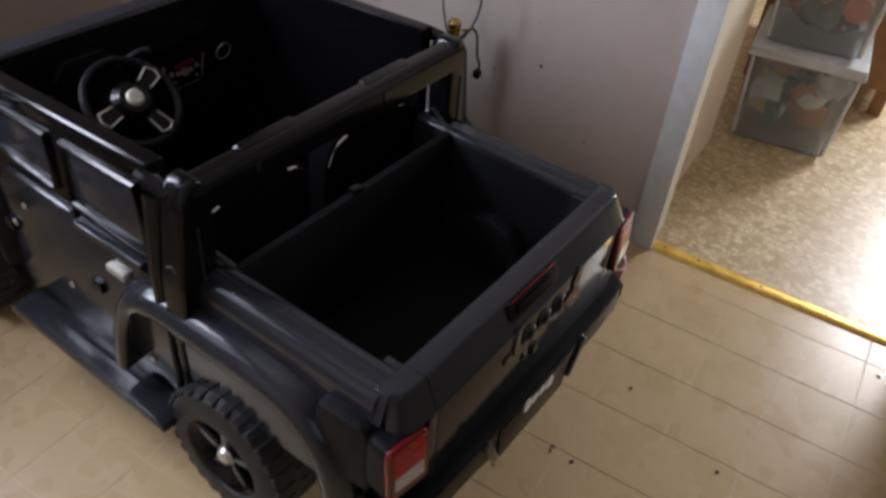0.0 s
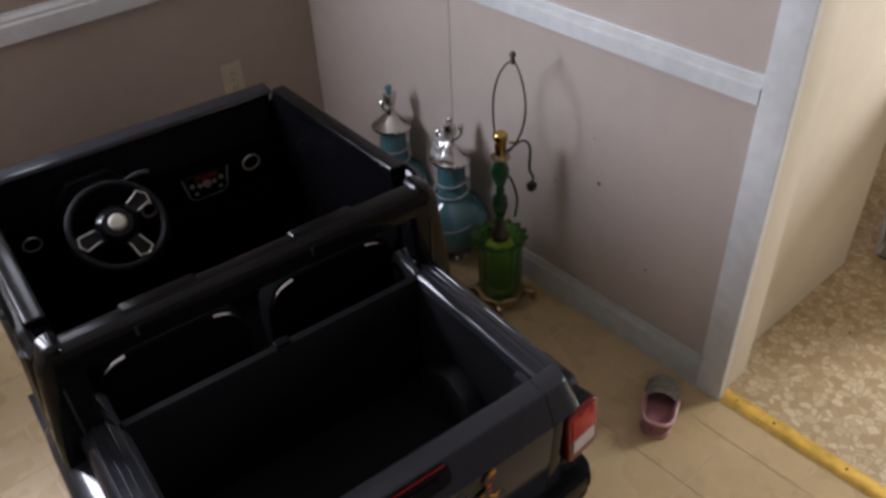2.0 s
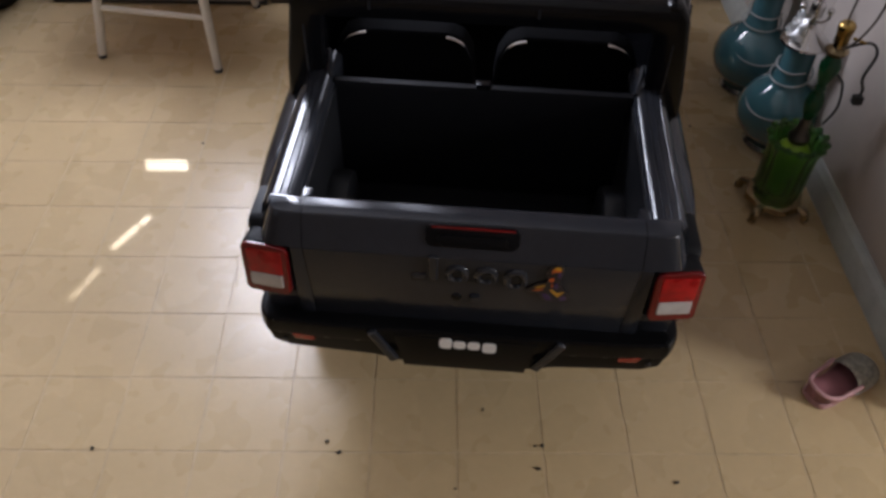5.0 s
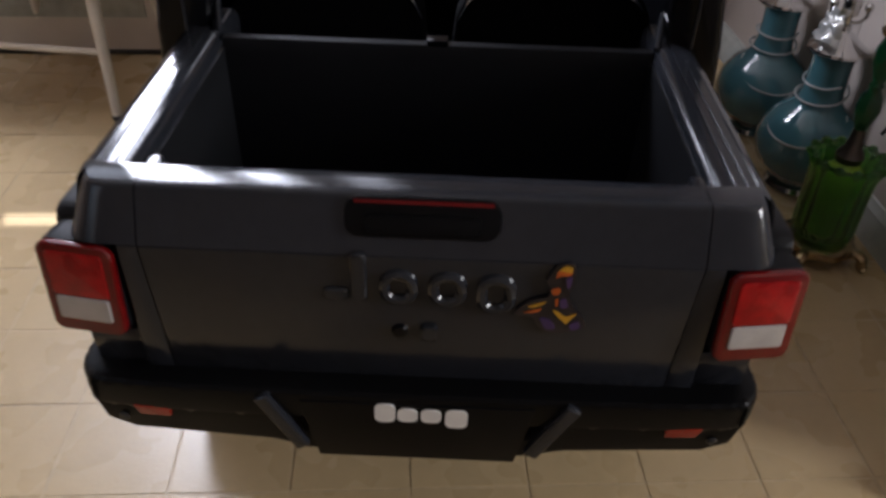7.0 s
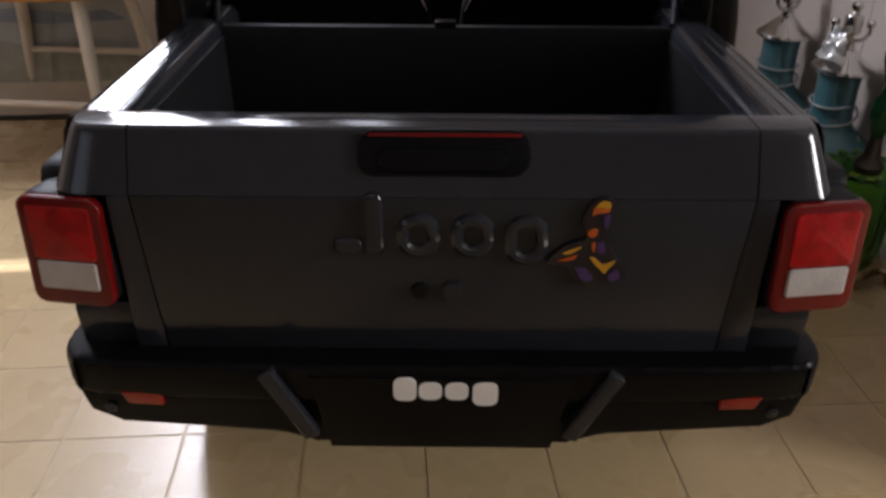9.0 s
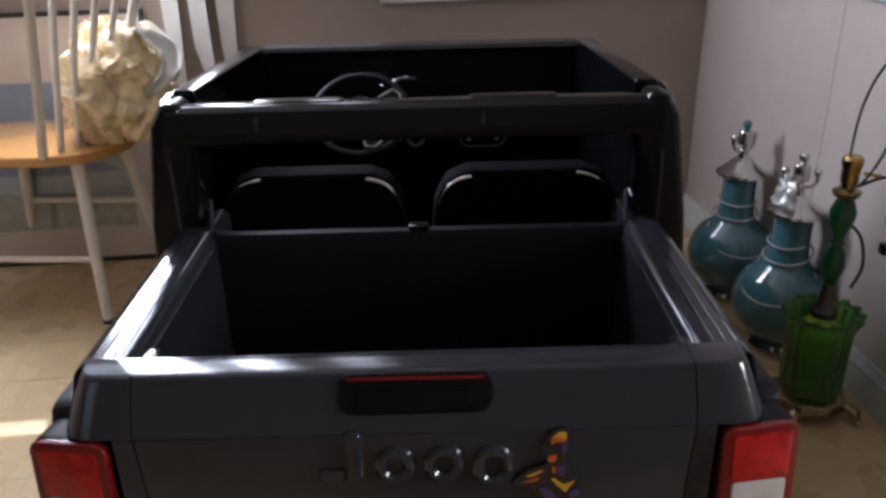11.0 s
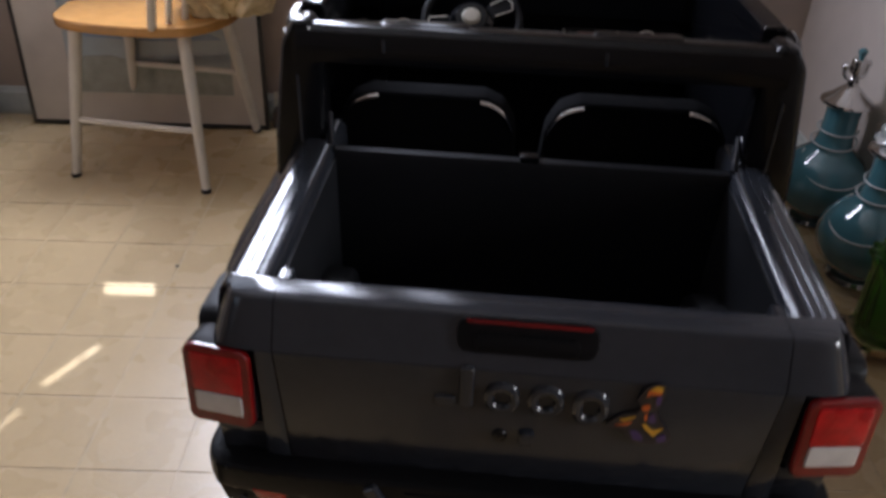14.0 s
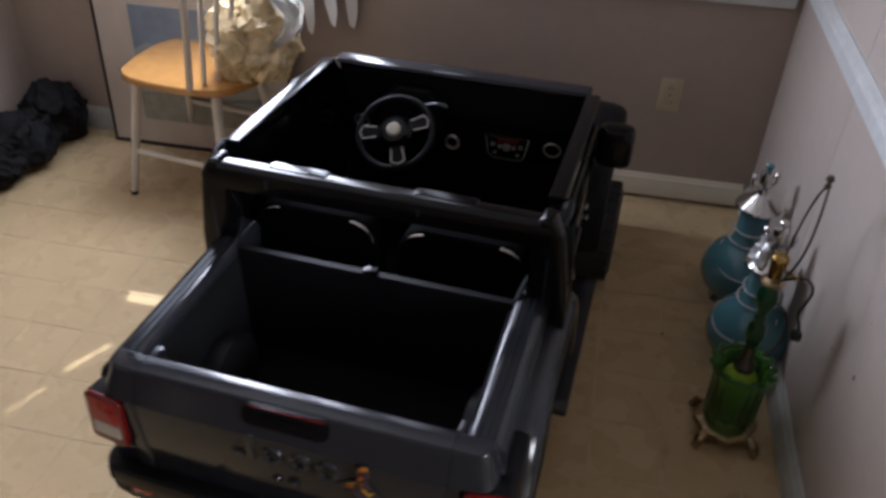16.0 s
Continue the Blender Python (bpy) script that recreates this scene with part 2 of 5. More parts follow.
def part(name, bm, material, parent, label="", angle=32):
    ob = new(name, mesh_of(name, bm, material, angle))
    ob.parent = parent
    return tagged(ob, label)


def single(name, bm, material, label, category, m=None, kind="", group="", angle=32):
    ob = new(name, mesh_of(name, bm, material, angle))
    if m is not None:
        ob.matrix_world = m
    return tagged(ob, label, category, group, kind)


def thing(name, m, label, category, group="", kind=""):
    ob = new(name)
    ob.matrix_world = m
    return tagged(ob, label, category, group, kind)


def block(lo, hi, bevel=0.0, steps=2, bm=None, turn=None):
    """A box between two corners with rounded edges; turn: a matrix that moves it after."""
    out = bm or bmesh.new()
    lo, hi = Vector(lo), Vector(hi)
    tmp = bmesh.new()
    bmesh.ops.create_cube(tmp, size=1)
    for v in tmp.verts:
        v.co = Vector([(lo[n] + hi[n]) / 2 + v.co[n] * (hi[n] - lo[n]) for n in range(3)])
    if bevel:
        bmesh.ops.bevel(tmp, geom=list(tmp.edges), offset=bevel, segments=steps, profile=0.6, affect="EDGES")
    if turn is not None:
        bmesh.ops.transform(tmp, matrix=turn, verts=tmp.verts)
    return merge(out, tmp)


def merge(out, tmp):
    me = bpy.data.meshes.new("joint")
    tmp.to_mesh(me)
    tmp.free()
    out.from_mesh(me)
    bpy.data.meshes.remove(me)
    return out


def prism(points, lo, hi, axis="y", bevel=0.0, steps=2, bm=None, turn=None):
    """A polygon drawn out from lo to hi. axis y: points are (x, z); axis x: (y, z); axis z: (x, y)."""
    tmp = bmesh.new()
    place = {"y": lambda a, b, d: (a, d, b), "x": lambda a, b, d: (d, a, b), "z": lambda a, b, d: (a, b, d)}[axis]
    one, two = ([tmp.verts.new(place(a, b, d)) for a, b in points] for d in (lo, hi))
    tmp.faces.new(one)
    tmp.faces.new(two[::-1])
    for n in range(len(points)):
        k = (n + 1) % len(points)
        tmp.faces.new((one[k], one[n], two[n], two[k]))
    bmesh.ops.recalc_face_normals(tmp, faces=tmp.faces)
    if bevel:
        bmesh.ops.bevel(tmp, geom=list(tmp.edges), offset=bevel, segments=steps, profile=0.6, affect="EDGES")
    if turn is not None:
        bmesh.ops.transform(tmp, matrix=turn, verts=tmp.verts)
    return merge(bm or bmesh.new(), tmp)


def lathe(profile, steps=32, bm=None, turn=None, wave=0.0, waves=0):
    """A profile of (radius, height) turned round z; wave: depth of flutes, as a share of the radius."""
    tmp = bmesh.new()
    rings = []
    for r, z in profile:
        if r < 1e-5:
            rings.append([tmp.verts.new((0, 0, z))])
        else:
            rings.append([tmp.verts.new((r * (1 + wave * math.cos(waves * a)) * math.cos(a), r * (1 + wave * math.cos(waves * a)) * math.sin(a), z)) for a in (2 * math.pi * k / steps for k in range(steps))])
    for one, two in zip(rings, rings[1:]):
        for k in range(steps):
            n = (k + 1) % steps
            if len(one) == 1 and len(two) > 1:
                tmp.faces.new((one[0], two[n], two[k]))
            elif len(two) == 1 and len(one) > 1:
                tmp.faces.new((one[k], one[n], two[0]))
            elif len(one) > 1:
                tmp.faces.new((one[k], one[n], two[n], two[k]))
    if turn is not None:
        bmesh.ops.transform(tmp, matrix=turn, verts=tmp.verts)
    return merge(bm or bmesh.new(), tmp)


def tube(points, radius, steps=10, bm=None, closed=False, taper=None):
    """A round bar along points."""
    tmp = bmesh.new()
    pts = [Vector(p) for p in points]
    rings, up = [], None
    count = len(pts)
    for n, p in enumerate(pts):
        a, b = (pts[n - 1], pts[(n + 1) % count]) if closed else (pts[max(n - 1, 0)], pts[min(n + 1, count - 1)])
        way = (b - a).normalized()
        side = way.orthogonal().normalized() if up is None else (up - way * up.dot(way)).normalized()
        up = side
        other = way.cross(side)
        r = radius if taper is None else radius * (taper[0] + (taper[1] - taper[0]) * n / (count - 1))
        rings.append([tmp.verts.new(p + r * (math.cos(k * 2 * math.pi / steps) * side + math.sin(k * 2 * math.pi / steps) * other)) for k in range(steps)])
    pairs = list(zip(rings, rings[1:])) + ([(rings[-1], rings[0])] if closed else [])
    for one, two in pairs:
        for k in range(steps):
            tmp.faces.new((one[k], one[(k + 1) % steps], two[(k + 1) % steps], two[k]))
    if not closed:
        tmp.faces.new(rings[0][::-1])
        tmp.faces.new(rings[-1])
    return merge(bm or bmesh.new(), tmp)


def smooth_line(points, n=6):
    """Points of a soft curve through the given ones."""
    pts = [Vector(p) for p in points]
    out = []
    for k in range(len(pts) - 1):
        a, b, c, d = pts[max(k - 1, 0)], pts[k], pts[k + 1], pts[min(k + 2, len(pts) - 1)]
        for s in range(n):
            t = s / n
            out.append(0.5 * (2 * b + (c - a) * t + (2 * a - 5 * b + 4 * c - d) * t * t + (3 * b - a - 3 * c + d) * t ** 3))
    return out + [pts[-1]]


def ring(centre, radius, thick, normal, steps=40, squash=1.0):
    """Points of a circle for tube()."""
    n = Vector(normal).normalized()
    a = n.orthogonal().normalized() if abs(n.x) > 0.99 else Vector((1, 0, 0)) - n * n.x
    a.normalize()
    b = n.cross(a)
    return [Vector(centre) + radius * (math.cos(k * 2 * math.pi / steps) * a + squash * math.sin(k * 2 * math.pi / steps) * b) for k in range(steps)]


def crumple(bm, amount, scale, seed=0):
    for v in bm.verts:
        v.co += amount * noise.noise_vector(v.co * scale + Vector((seed, 0, 0)))
    return bm


# ---- the room ----
X_WALL, Y_BACK, TILE_SIZE = 1.16, 1.62, 0.1753
floor = single("floor", block((-2.2, -2.9, -0.05), (1.155, 1.72, -0.0009)), JOINT, "tan vinyl floor of square tile pattern, worn", "floor", kind="structure")
kitchen_floor = single("kitchen_floor", block((1.155, -2.9, -0.05), (3.7, 0.6, -0.001)), KITCHEN, "speckled tan and cream kitchen vinyl floor", "floor", kind="structure")

wall_right = thing("wall_right", pose(0, 0, 0), "pale mauve painted panel wall with chair rail", "wall", kind="structure")
part("panel", block((X_WALL, -0.02, 0), (X_WALL + 0.012, 0.8995, 2.4), 0.001), WALL, wall_right)
part("panel", block((X_WALL, 0.9015, 0), (X_WALL + 0.012, Y_BACK, 2.4), 0.001), WALL, wall_right)
part("backing", block((X_WALL + 0.012, -0.02, 0), (X_WALL + 0.09, Y_BACK, 2.4)), WALL, wall_right)
part("panel", block((X_WALL, -2.9, 0), (X_WALL + 0.09, -0.875, 2.4)), WALL, wall_right)
part("lintel", block((X_WALL, -0.875, 2.05), (X_WALL + 0.09, -0.02, 2.4)), WALL, wall_right)
wall_back = thing("wall_back", pose(0, 0, 0), "taupe painted wall below and round the window", "wall", kind="structure")
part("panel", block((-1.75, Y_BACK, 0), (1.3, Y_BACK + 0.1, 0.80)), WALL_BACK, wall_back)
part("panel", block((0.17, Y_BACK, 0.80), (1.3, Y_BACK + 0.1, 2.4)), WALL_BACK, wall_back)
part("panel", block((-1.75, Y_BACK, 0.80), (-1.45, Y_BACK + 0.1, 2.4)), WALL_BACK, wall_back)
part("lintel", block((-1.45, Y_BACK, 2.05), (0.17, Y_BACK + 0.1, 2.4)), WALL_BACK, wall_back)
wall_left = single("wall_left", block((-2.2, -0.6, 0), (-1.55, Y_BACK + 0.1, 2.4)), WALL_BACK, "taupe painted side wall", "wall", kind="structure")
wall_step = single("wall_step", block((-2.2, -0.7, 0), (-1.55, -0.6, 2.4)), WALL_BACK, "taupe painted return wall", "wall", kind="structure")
# the opening here is made up to hold the rear fill
wall_far = thing("wall_far", pose(0, 0, 0), "taupe painted side wall with opening added for rear fill", "wall", kind="structure")
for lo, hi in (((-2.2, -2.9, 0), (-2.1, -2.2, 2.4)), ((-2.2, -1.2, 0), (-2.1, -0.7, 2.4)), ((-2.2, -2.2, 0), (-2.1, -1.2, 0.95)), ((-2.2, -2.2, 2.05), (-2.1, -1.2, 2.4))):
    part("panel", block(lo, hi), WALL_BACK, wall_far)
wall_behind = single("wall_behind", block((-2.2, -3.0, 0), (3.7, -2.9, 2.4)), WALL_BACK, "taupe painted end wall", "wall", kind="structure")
ceiling = single("ceiling", block((-2.2, -3.0, 2.4), (3.8, 1.85, 2.5)), CEILING, "white painted ceiling", "ceiling", kind="structure")
single("kitchen_wall_north", block((X_WALL + 0.09, -0.035, 0), (1.865, 0.06, 2.4)), CREAM, "cream painted kitchen wall", "wall", kind="structure")
# recess shade put into the colour: taupe instead of the kitchen's cream
single("kitchen_wall_side", block((1.80, 0.06, 0), (1.865, 0.62, 2.4)), WALL_BACK, "kitchen recess wall painted darker for its shade", "wall", kind="structure")
single("kitchen_wall_rear", block((1.80, 0.60, 0), (3.8, 0.70, 2.4)), WALL_BACK, "kitchen recess wall painted darker for its shade", "wall", kind="structure")
kitchen_east = thing("kitchen_wall_east", pose(0, 0, 0), "cream painted kitchen wall with window opening", "wall", kind="structure")
for lo, hi in (((3.7, -3.0, 0), (3.8, -1.6, 2.4)), ((3.7, -0.7, 0), (3.8, 0.62, 2.4)), ((3.7, -1.6, 0), (3.8, -0.7, 0.90)), ((3.7, -1.6, 2.0), (3.8, -0.7, 2.4))):
    part("panel", block(lo, hi), CREAM, kitchen_east)


def moulded(height, depth):
    """A skirting or rail profile: flat face, stepped top."""
    return [(0, 0), (depth, 0), (depth, height * 0.62), (depth * 0.8, height * 0.70), (depth * 0.8, height * 0.80), (depth * 0.35, height * 0.93), (depth * 0.3, height), (0, height)]


def skirting(name, start, end, inward, height=0.086, depth=0.020, base=0.0, label="scuffed grey-white painted skirting board", paint=None):
    bm = bmesh.new()
    a, b, n = Vector((*start, base)), Vector((*end, base)), Vector((*inward, 0))
    rows = [[bm.verts.new(p + n * d + Vector((0, 0, h))) for d, h in moulded(height, depth)] for p in (a, b)]
    k = len(rows[0])
    for i in range(k):
        bm.faces.new((rows[0][i], rows[0][(i + 1) % k], rows[1][(i + 1) % k], rows[1][i]))
    bm.faces.new(rows[0])
    bm.faces.new(rows[1][::-1])
    return single(name, bm, paint or (TRIM if base > 0.5 else SKIRT), label, "skirting", kind="structure")


skirting("baseboard", (X_WALL, -0.02), (X_WALL, Y_BACK), (-1, 0))
skirting("baseboard", (-0.45, Y_BACK), (X_WALL - 0.020, Y_BACK), (0, -1), 0.078, 0.018, 0.014, "yellowed painted skirting board above a dark gap", CREAM)
skirting("baseboard", (-1.75, Y_BACK), (-0.45, Y_BACK), (0, -1))
skirting("baseboard", (-1.55, -0.6), (-1.55, Y_BACK - 0.018), (1, 0))
skirting("chair_rail", (X_WALL, -0.02), (X_WALL, Y_BACK), (-1, 0), 0.055, 0.024, 0.79, "grey-white painted chair rail moulding")
skirting("chair_rail", (0.20, Y_BACK), (X_WALL - 0.022, Y_BACK), (0, -1), 0.075, 0.022, 0.715, "grey-white painted chair rail moulding")

single("wooden_block", block((-0.445, 1.545, 0), (-0.335, 1.598, 0.055), 0.004, 2), BLOCK_WOOD, "small dark brown block on floor against skirting", "block")

door_frame = thing("door_1", pose(0, 0, 0), "doorless opening with chalky grey-white casing", "doorway", kind="structure")
part("casing", block((X_WALL - 0.022, -0.088, 0), (X_WALL, -0.020, 2.09), 0.004), TRIM, door_frame)
part("casing", block((X_WALL - 0.022, -0.875, 0), (X_WALL, -0.805, 2.09), 0.004), TRIM, door_frame)
part("casing", block((X_WALL - 0.022, -0.875, 2.092), (X_WALL, -0.02, 2.16), 0.004), TRIM, door_frame)
part("jamb", block((X_WALL + 0.002, -0.078, 0), (X_WALL + 0.115, -0.037, 2.048), 0.003), CREAM, door_frame, "cream painted jamb")
part("jamb", block((X_WALL + 0.002, -0.873, 0), (X_WALL + 0.115, -0.812, 2.048), 0.003), TRIM, door_frame)
strip = bmesh.new()
prism([(1.143, 0.0), (1.193, 0.0), (1.187, 0.006), (1.177, 0.0085), (1.159, 0.0085), (1.149, 0.006)], -0.805, -0.082, "y", bm=strip)
threshold = thing("threshold_strip", pose(0, 0, 0), "scuffed gold metal threshold strip between two floors", "threshold", kind="structure")
part("strip", strip, BRASS_STRIP, threshold)
for y in (-0.74, -0.58, -0.40, -0.22, -0.12):
    part("nail_head", lathe([(0, 0.0012), (0.003, 0.001), (0.004, 0), (0, -0.001)], 8, turn=Matrix.Translation((1.168, y, 0.0088))), GILT, threshold)

window = thing("window_1", pose(0, 0, 0), "bright window behind white vertical blinds", "window", kind="structure")
for lo, hi in (((-1.45, 1.625, 0.80), (-1.40, 1.69, 2.05)), ((0.12, 1.625, 0.80), (0.17, 1.69, 2.05)), ((-1.40, 1.625, 2.0), (0.12, 1.69, 2.05)), ((-1.40, 1.625, 0.80), (0.12, 1.69, 0.85)), ((-0.66, 1.635, 0.85), (-0.62, 1.68, 2.0))):
    part("window_frame", block(lo, hi, 0.004), TRIM, window)
part("window_sill", block((-1.47, 1.59, 0.775), (0.19, 1.62, 0.798), 0.004), TRIM, window)

blind = thing("vertical_blind", pose(0, 0, 0), "white vertical window blind with gaps between slats", "blind")
part("head_rail", block((-1.44, 1.575, 2.04), (0.19, 1.608, 2.08), 0.004), BLIND, blind)


def through_window(x, y):
    """Where the sunbeam that lands at (x, y) on the floor crosses the blind."""
    far = (1.596 - y) / -SUN_WAY.y
    return x - far * SUN_WAY.x, -far * SUN_WAY.z


# added openings in the slats shape the sun patches: one gap, two narrow slits
(gx0, gz0), (gx1, gz1) = through_window(-0.675, 0.715), through_window(-0.544, 0.668)
sun_slits = [[through_window(*p) for p in line] for line in (((-0.673, 0.375), (-0.606, 0.494)), ((-0.725, 0.215), (-0.684, 0.312)))]
rng = random.Random(5)
slat_edges = sorted([-1.44 + 0.0735 * k for k in range(23)] + [gx0, gx1])
for left, right in zip(slat_edges, slat_edges[1:]):
    if right - left < 0.004:
        continue
    low = 0.505 + rng.uniform(-0.02, 0.02)
    if left > -0.235 or left < -0.45:
        low = 0.80
    sun_gap = left > gx0 - 0.004 and right < gx1 + 0.004
    pieces = [(low, min(gz0, gz1)), (max(gz0, gz1), 2.04)] if sun_gap else [(low, 2.04)]
    bm = bmesh.new()
    for a, b in pieces:
        cuts = [(a, b, left, right)]
        for gap, ((tx0, tz0), (tx1, tz1)) in zip((0.0105, 0.0055), sun_slits):
            steps = 10
            for k in range(steps):
                xa, za, zb = tx0 + (tx1 - tx0) * (k + 0.5) / steps, tz0 + (tz1 - tz0) * k / steps, tz0 + (tz1 - tz0) * (k + 1) / steps
                za, zb = sorted((za, zb))
                for c in list(cuts):
                    lo, hi = max(c[0], za), min(c[1], zb)
                    if lo < hi and c[2] < xa < c[3]:
                        cuts.remove(c)
                        cuts += [q for q in ((c[0], lo, c[2], c[3]), (hi, c[1], c[2], c[3]), (lo, hi, c[2], xa - gap), (lo, hi, xa + gap, c[3])) if q[1] - q[0] > 0.0005 and q[3] - q[2] > 0.0005]
        if a < 0.7:
            cuts = [(0.80, b, left, right)]
            mid, tip = (left + right) / 2, rng.uniform(-0.008, 0.014)
            turn = Matrix.Translation((left, 1.597, 0)) @ Matrix.Rotation(radians(rng.uniform(-25, 10)), 4, "Z") @ Matrix.Translation((-left, -1.597, 0))
            prism([(left + 0.008, 0.80), (right - 0.012, 0.80), (mid + 0.020 + tip, a + 0.05), (mid + 0.008 + tip, a), (mid - 0.010 + tip, a + 0.012), (left + 0.012, a + 0.09)], 1.5962, 1.5978, "y", bm=bm, turn=turn)
        for lo, hi, x0, x1 in cuts:
            block((x0 - 0.0005, 1.596, lo), (x1 + 0.0005, 1.598, hi), bm=bm)
    part("slat", bm, BLIND, blind)

outlet = thing("wall_outlet", pose(0.836, Y_BACK, 0.393), "ivory double wall socket on taupe wall", "outlet")
part("plate", block((-0.035, -0.006, -0.058), (0.035, 0, 0.058), 0.003), OUTLET, outlet)
for z in (-0.024, 0.024):
    face = part("socket", block((-0.016, -0.0085, z - 0.016), (0.016, -0.005, z + 0.016), 0.004), OUTLET, outlet)
    for x in (-0.006, 0.006):
        part("slot", block((x - 0.001, -0.0092, z - 0.004), (x + 0.001, -0.0084, z + 0.006)), HOLE, face)
part("screw", lathe([(0, 0.001), (0.003, 0), (0, -0.001)], 8, turn=Matrix.Translation((0, -0.0065, 0)) @ Matrix.Rotation(radians(90), 4, "X")), GILT, outlet)


# ---- toy pickup ----
def rounded(w, h, r, n=4):
    """The outline of a rounded rectangle round the middle."""
    out = []
    for cx, cy, a0 in ((w / 2 - r, h / 2 - r, 0), (-w / 2 + r, h / 2 - r, 90), (-w / 2 + r, -h / 2 + r, 180), (w / 2 - r, -h / 2 + r, 270)):
        out += [(cx + r * math.cos(radians(a0 + 90 * k / n)), cy + r * math.sin(radians(a0 + 90 * k / n))) for k in range(n + 1)]
    return out


TRUCK = pose(0.184, -0.1035, -0.05, 0, 0, -4.6)
truck = thing("toy_pickup_truck", TRUCK, "dark grey plastic ride-on toy pickup truck with open bed", "toy truck")

# bed: floor, three walls with top rails, front bulkhead
part("bed_floor", block((-0.29, 0.06, 0.335), (0.29, 0.39, 0.36)), BED, truck)
for s in (-1, 1):
    rail = [(0.283, 0.345), (0.283, 0.612), (0.289, 0.6205), (0.294, 0.6225), (0.303, 0.6228), (0.3045, 0.6208), (0.306, 0.6228), (0.315, 0.6227), (0.3165, 0.6207), (0.318, 0.6226), (0.327, 0.6221), (0.3285, 0.6202), (0.330, 0.6215), (0.338, 0.6175), (0.345, 0.607), (0.349, 0.590), (0.350, 0.56), (0.346, 0.34)]
    profile = [(s * x, z) for x, z in rail]
    part("bed_side", prism(profile, 0.045, 0.47, "y"), BODY, truck, angle=40)
    part("bed_liner", block((min(s * 0.2835, s * 0.280), 0.058, 0.36), (max(s * 0.2835, s * 0.280), 0.376, 0.606)), BULKHEAD, truck)
    part("wheel_well", prism([(0.15, 0.36), (0.16, 0.44), (0.19, 0.475), (0.24, 0.49), (0.29, 0.475), (0.325, 0.44), (0.335, 0.36)], min(s * 0.283, s * 0.240), max(s * 0.283, s * 0.240), "x", 0.012), BULKHEAD, truck)
    part("corner_notch", block((min(s * 0.268, s * 0.283), 0.045, 0.55), (max(s * 0.268, s * 0.283), 0.085, 0.6135), 0.002), BODY, truck)
part("bulkhead", prism([(0.378, 0.35), (0.372, 0.60), (0.378, 0.618), (0.392, 0.618), (0.398, 0.60), (0.402, 0.35)], -0.283, 0.283, "x"), BED, truck)
part("latch", block((-0.014, 0.376, 0.616), (0.014, 0.396, 0.626), 0.003), BLACK, truck)

# tailgate, tail corners and lamps
turned_in = smooth_line([(0.283, 0.0525, 0), (0.348, 0.056, 0), (0.3475, 0.022, 0), (0.341, 0.001, 0), (0.324, -0.0105, 0), (0.28, -0.0132, 0), (0.20, -0.0136, 0)], 4)[4:]
half = [(0.283, 0.0525)] + [(p.x, p.y) for p in turned_in]
for name, low, high in (("tail_rail", -0.2724, 0.2724), ("rail_corner", -0.5, -0.2737), ("rail_corner", 0.2737, 0.5)):
    beam = prism(half + [(-x, y) for x, y in half[::-1]], 0.5702, 0.6245, "z")
    bmesh.ops.bevel(beam, geom=[e for e in beam.edges if min(v.co.z for v in e.verts) > 0.62], offset=0.0045, segments=3, profile=0.5, affect="EDGES")
    bmesh.ops.bisect_plane(beam, geom=beam.verts[:] + beam.edges[:] + beam.faces[:], plane_co=(0, 0, 0.6135), plane_no=(0, 0, 1))
    for v in beam.verts:
        if v.co.y < 0.03:
            v.co.y += 0.025 * (v.co.z - 0.5702) / 0.0543
    for v in beam.verts:
        if abs(v.co.x) > 0.285:
            v.co.x -= math.copysign(0.015 * (v.co.z - 0.5702) / 0.0543 * (abs(v.co.x) - 0.285) / 0.056, v.co.x)
    for at, way in ((low, -1), (high, 1)):
        cut = bmesh.ops.bisect_plane(beam, geom=beam.verts[:] + beam.edges[:] + beam.faces[:], plane_co=(at, 0, 0), plane_no=(way, 0, 0), clear_outer=True)
        bmesh.ops.holes_fill(beam, edges=[e for e in beam.edges if e.is_boundary])
    part(name, beam, BODY, truck, angle=45)
part("tailgate", prism([(-0.2722, 0.5698), (0.2722, 0.5698), (0.2612, 0.385), (-0.2612, 0.385)], -0.0145, 0.052, "y", 0.002), BODY, truck)
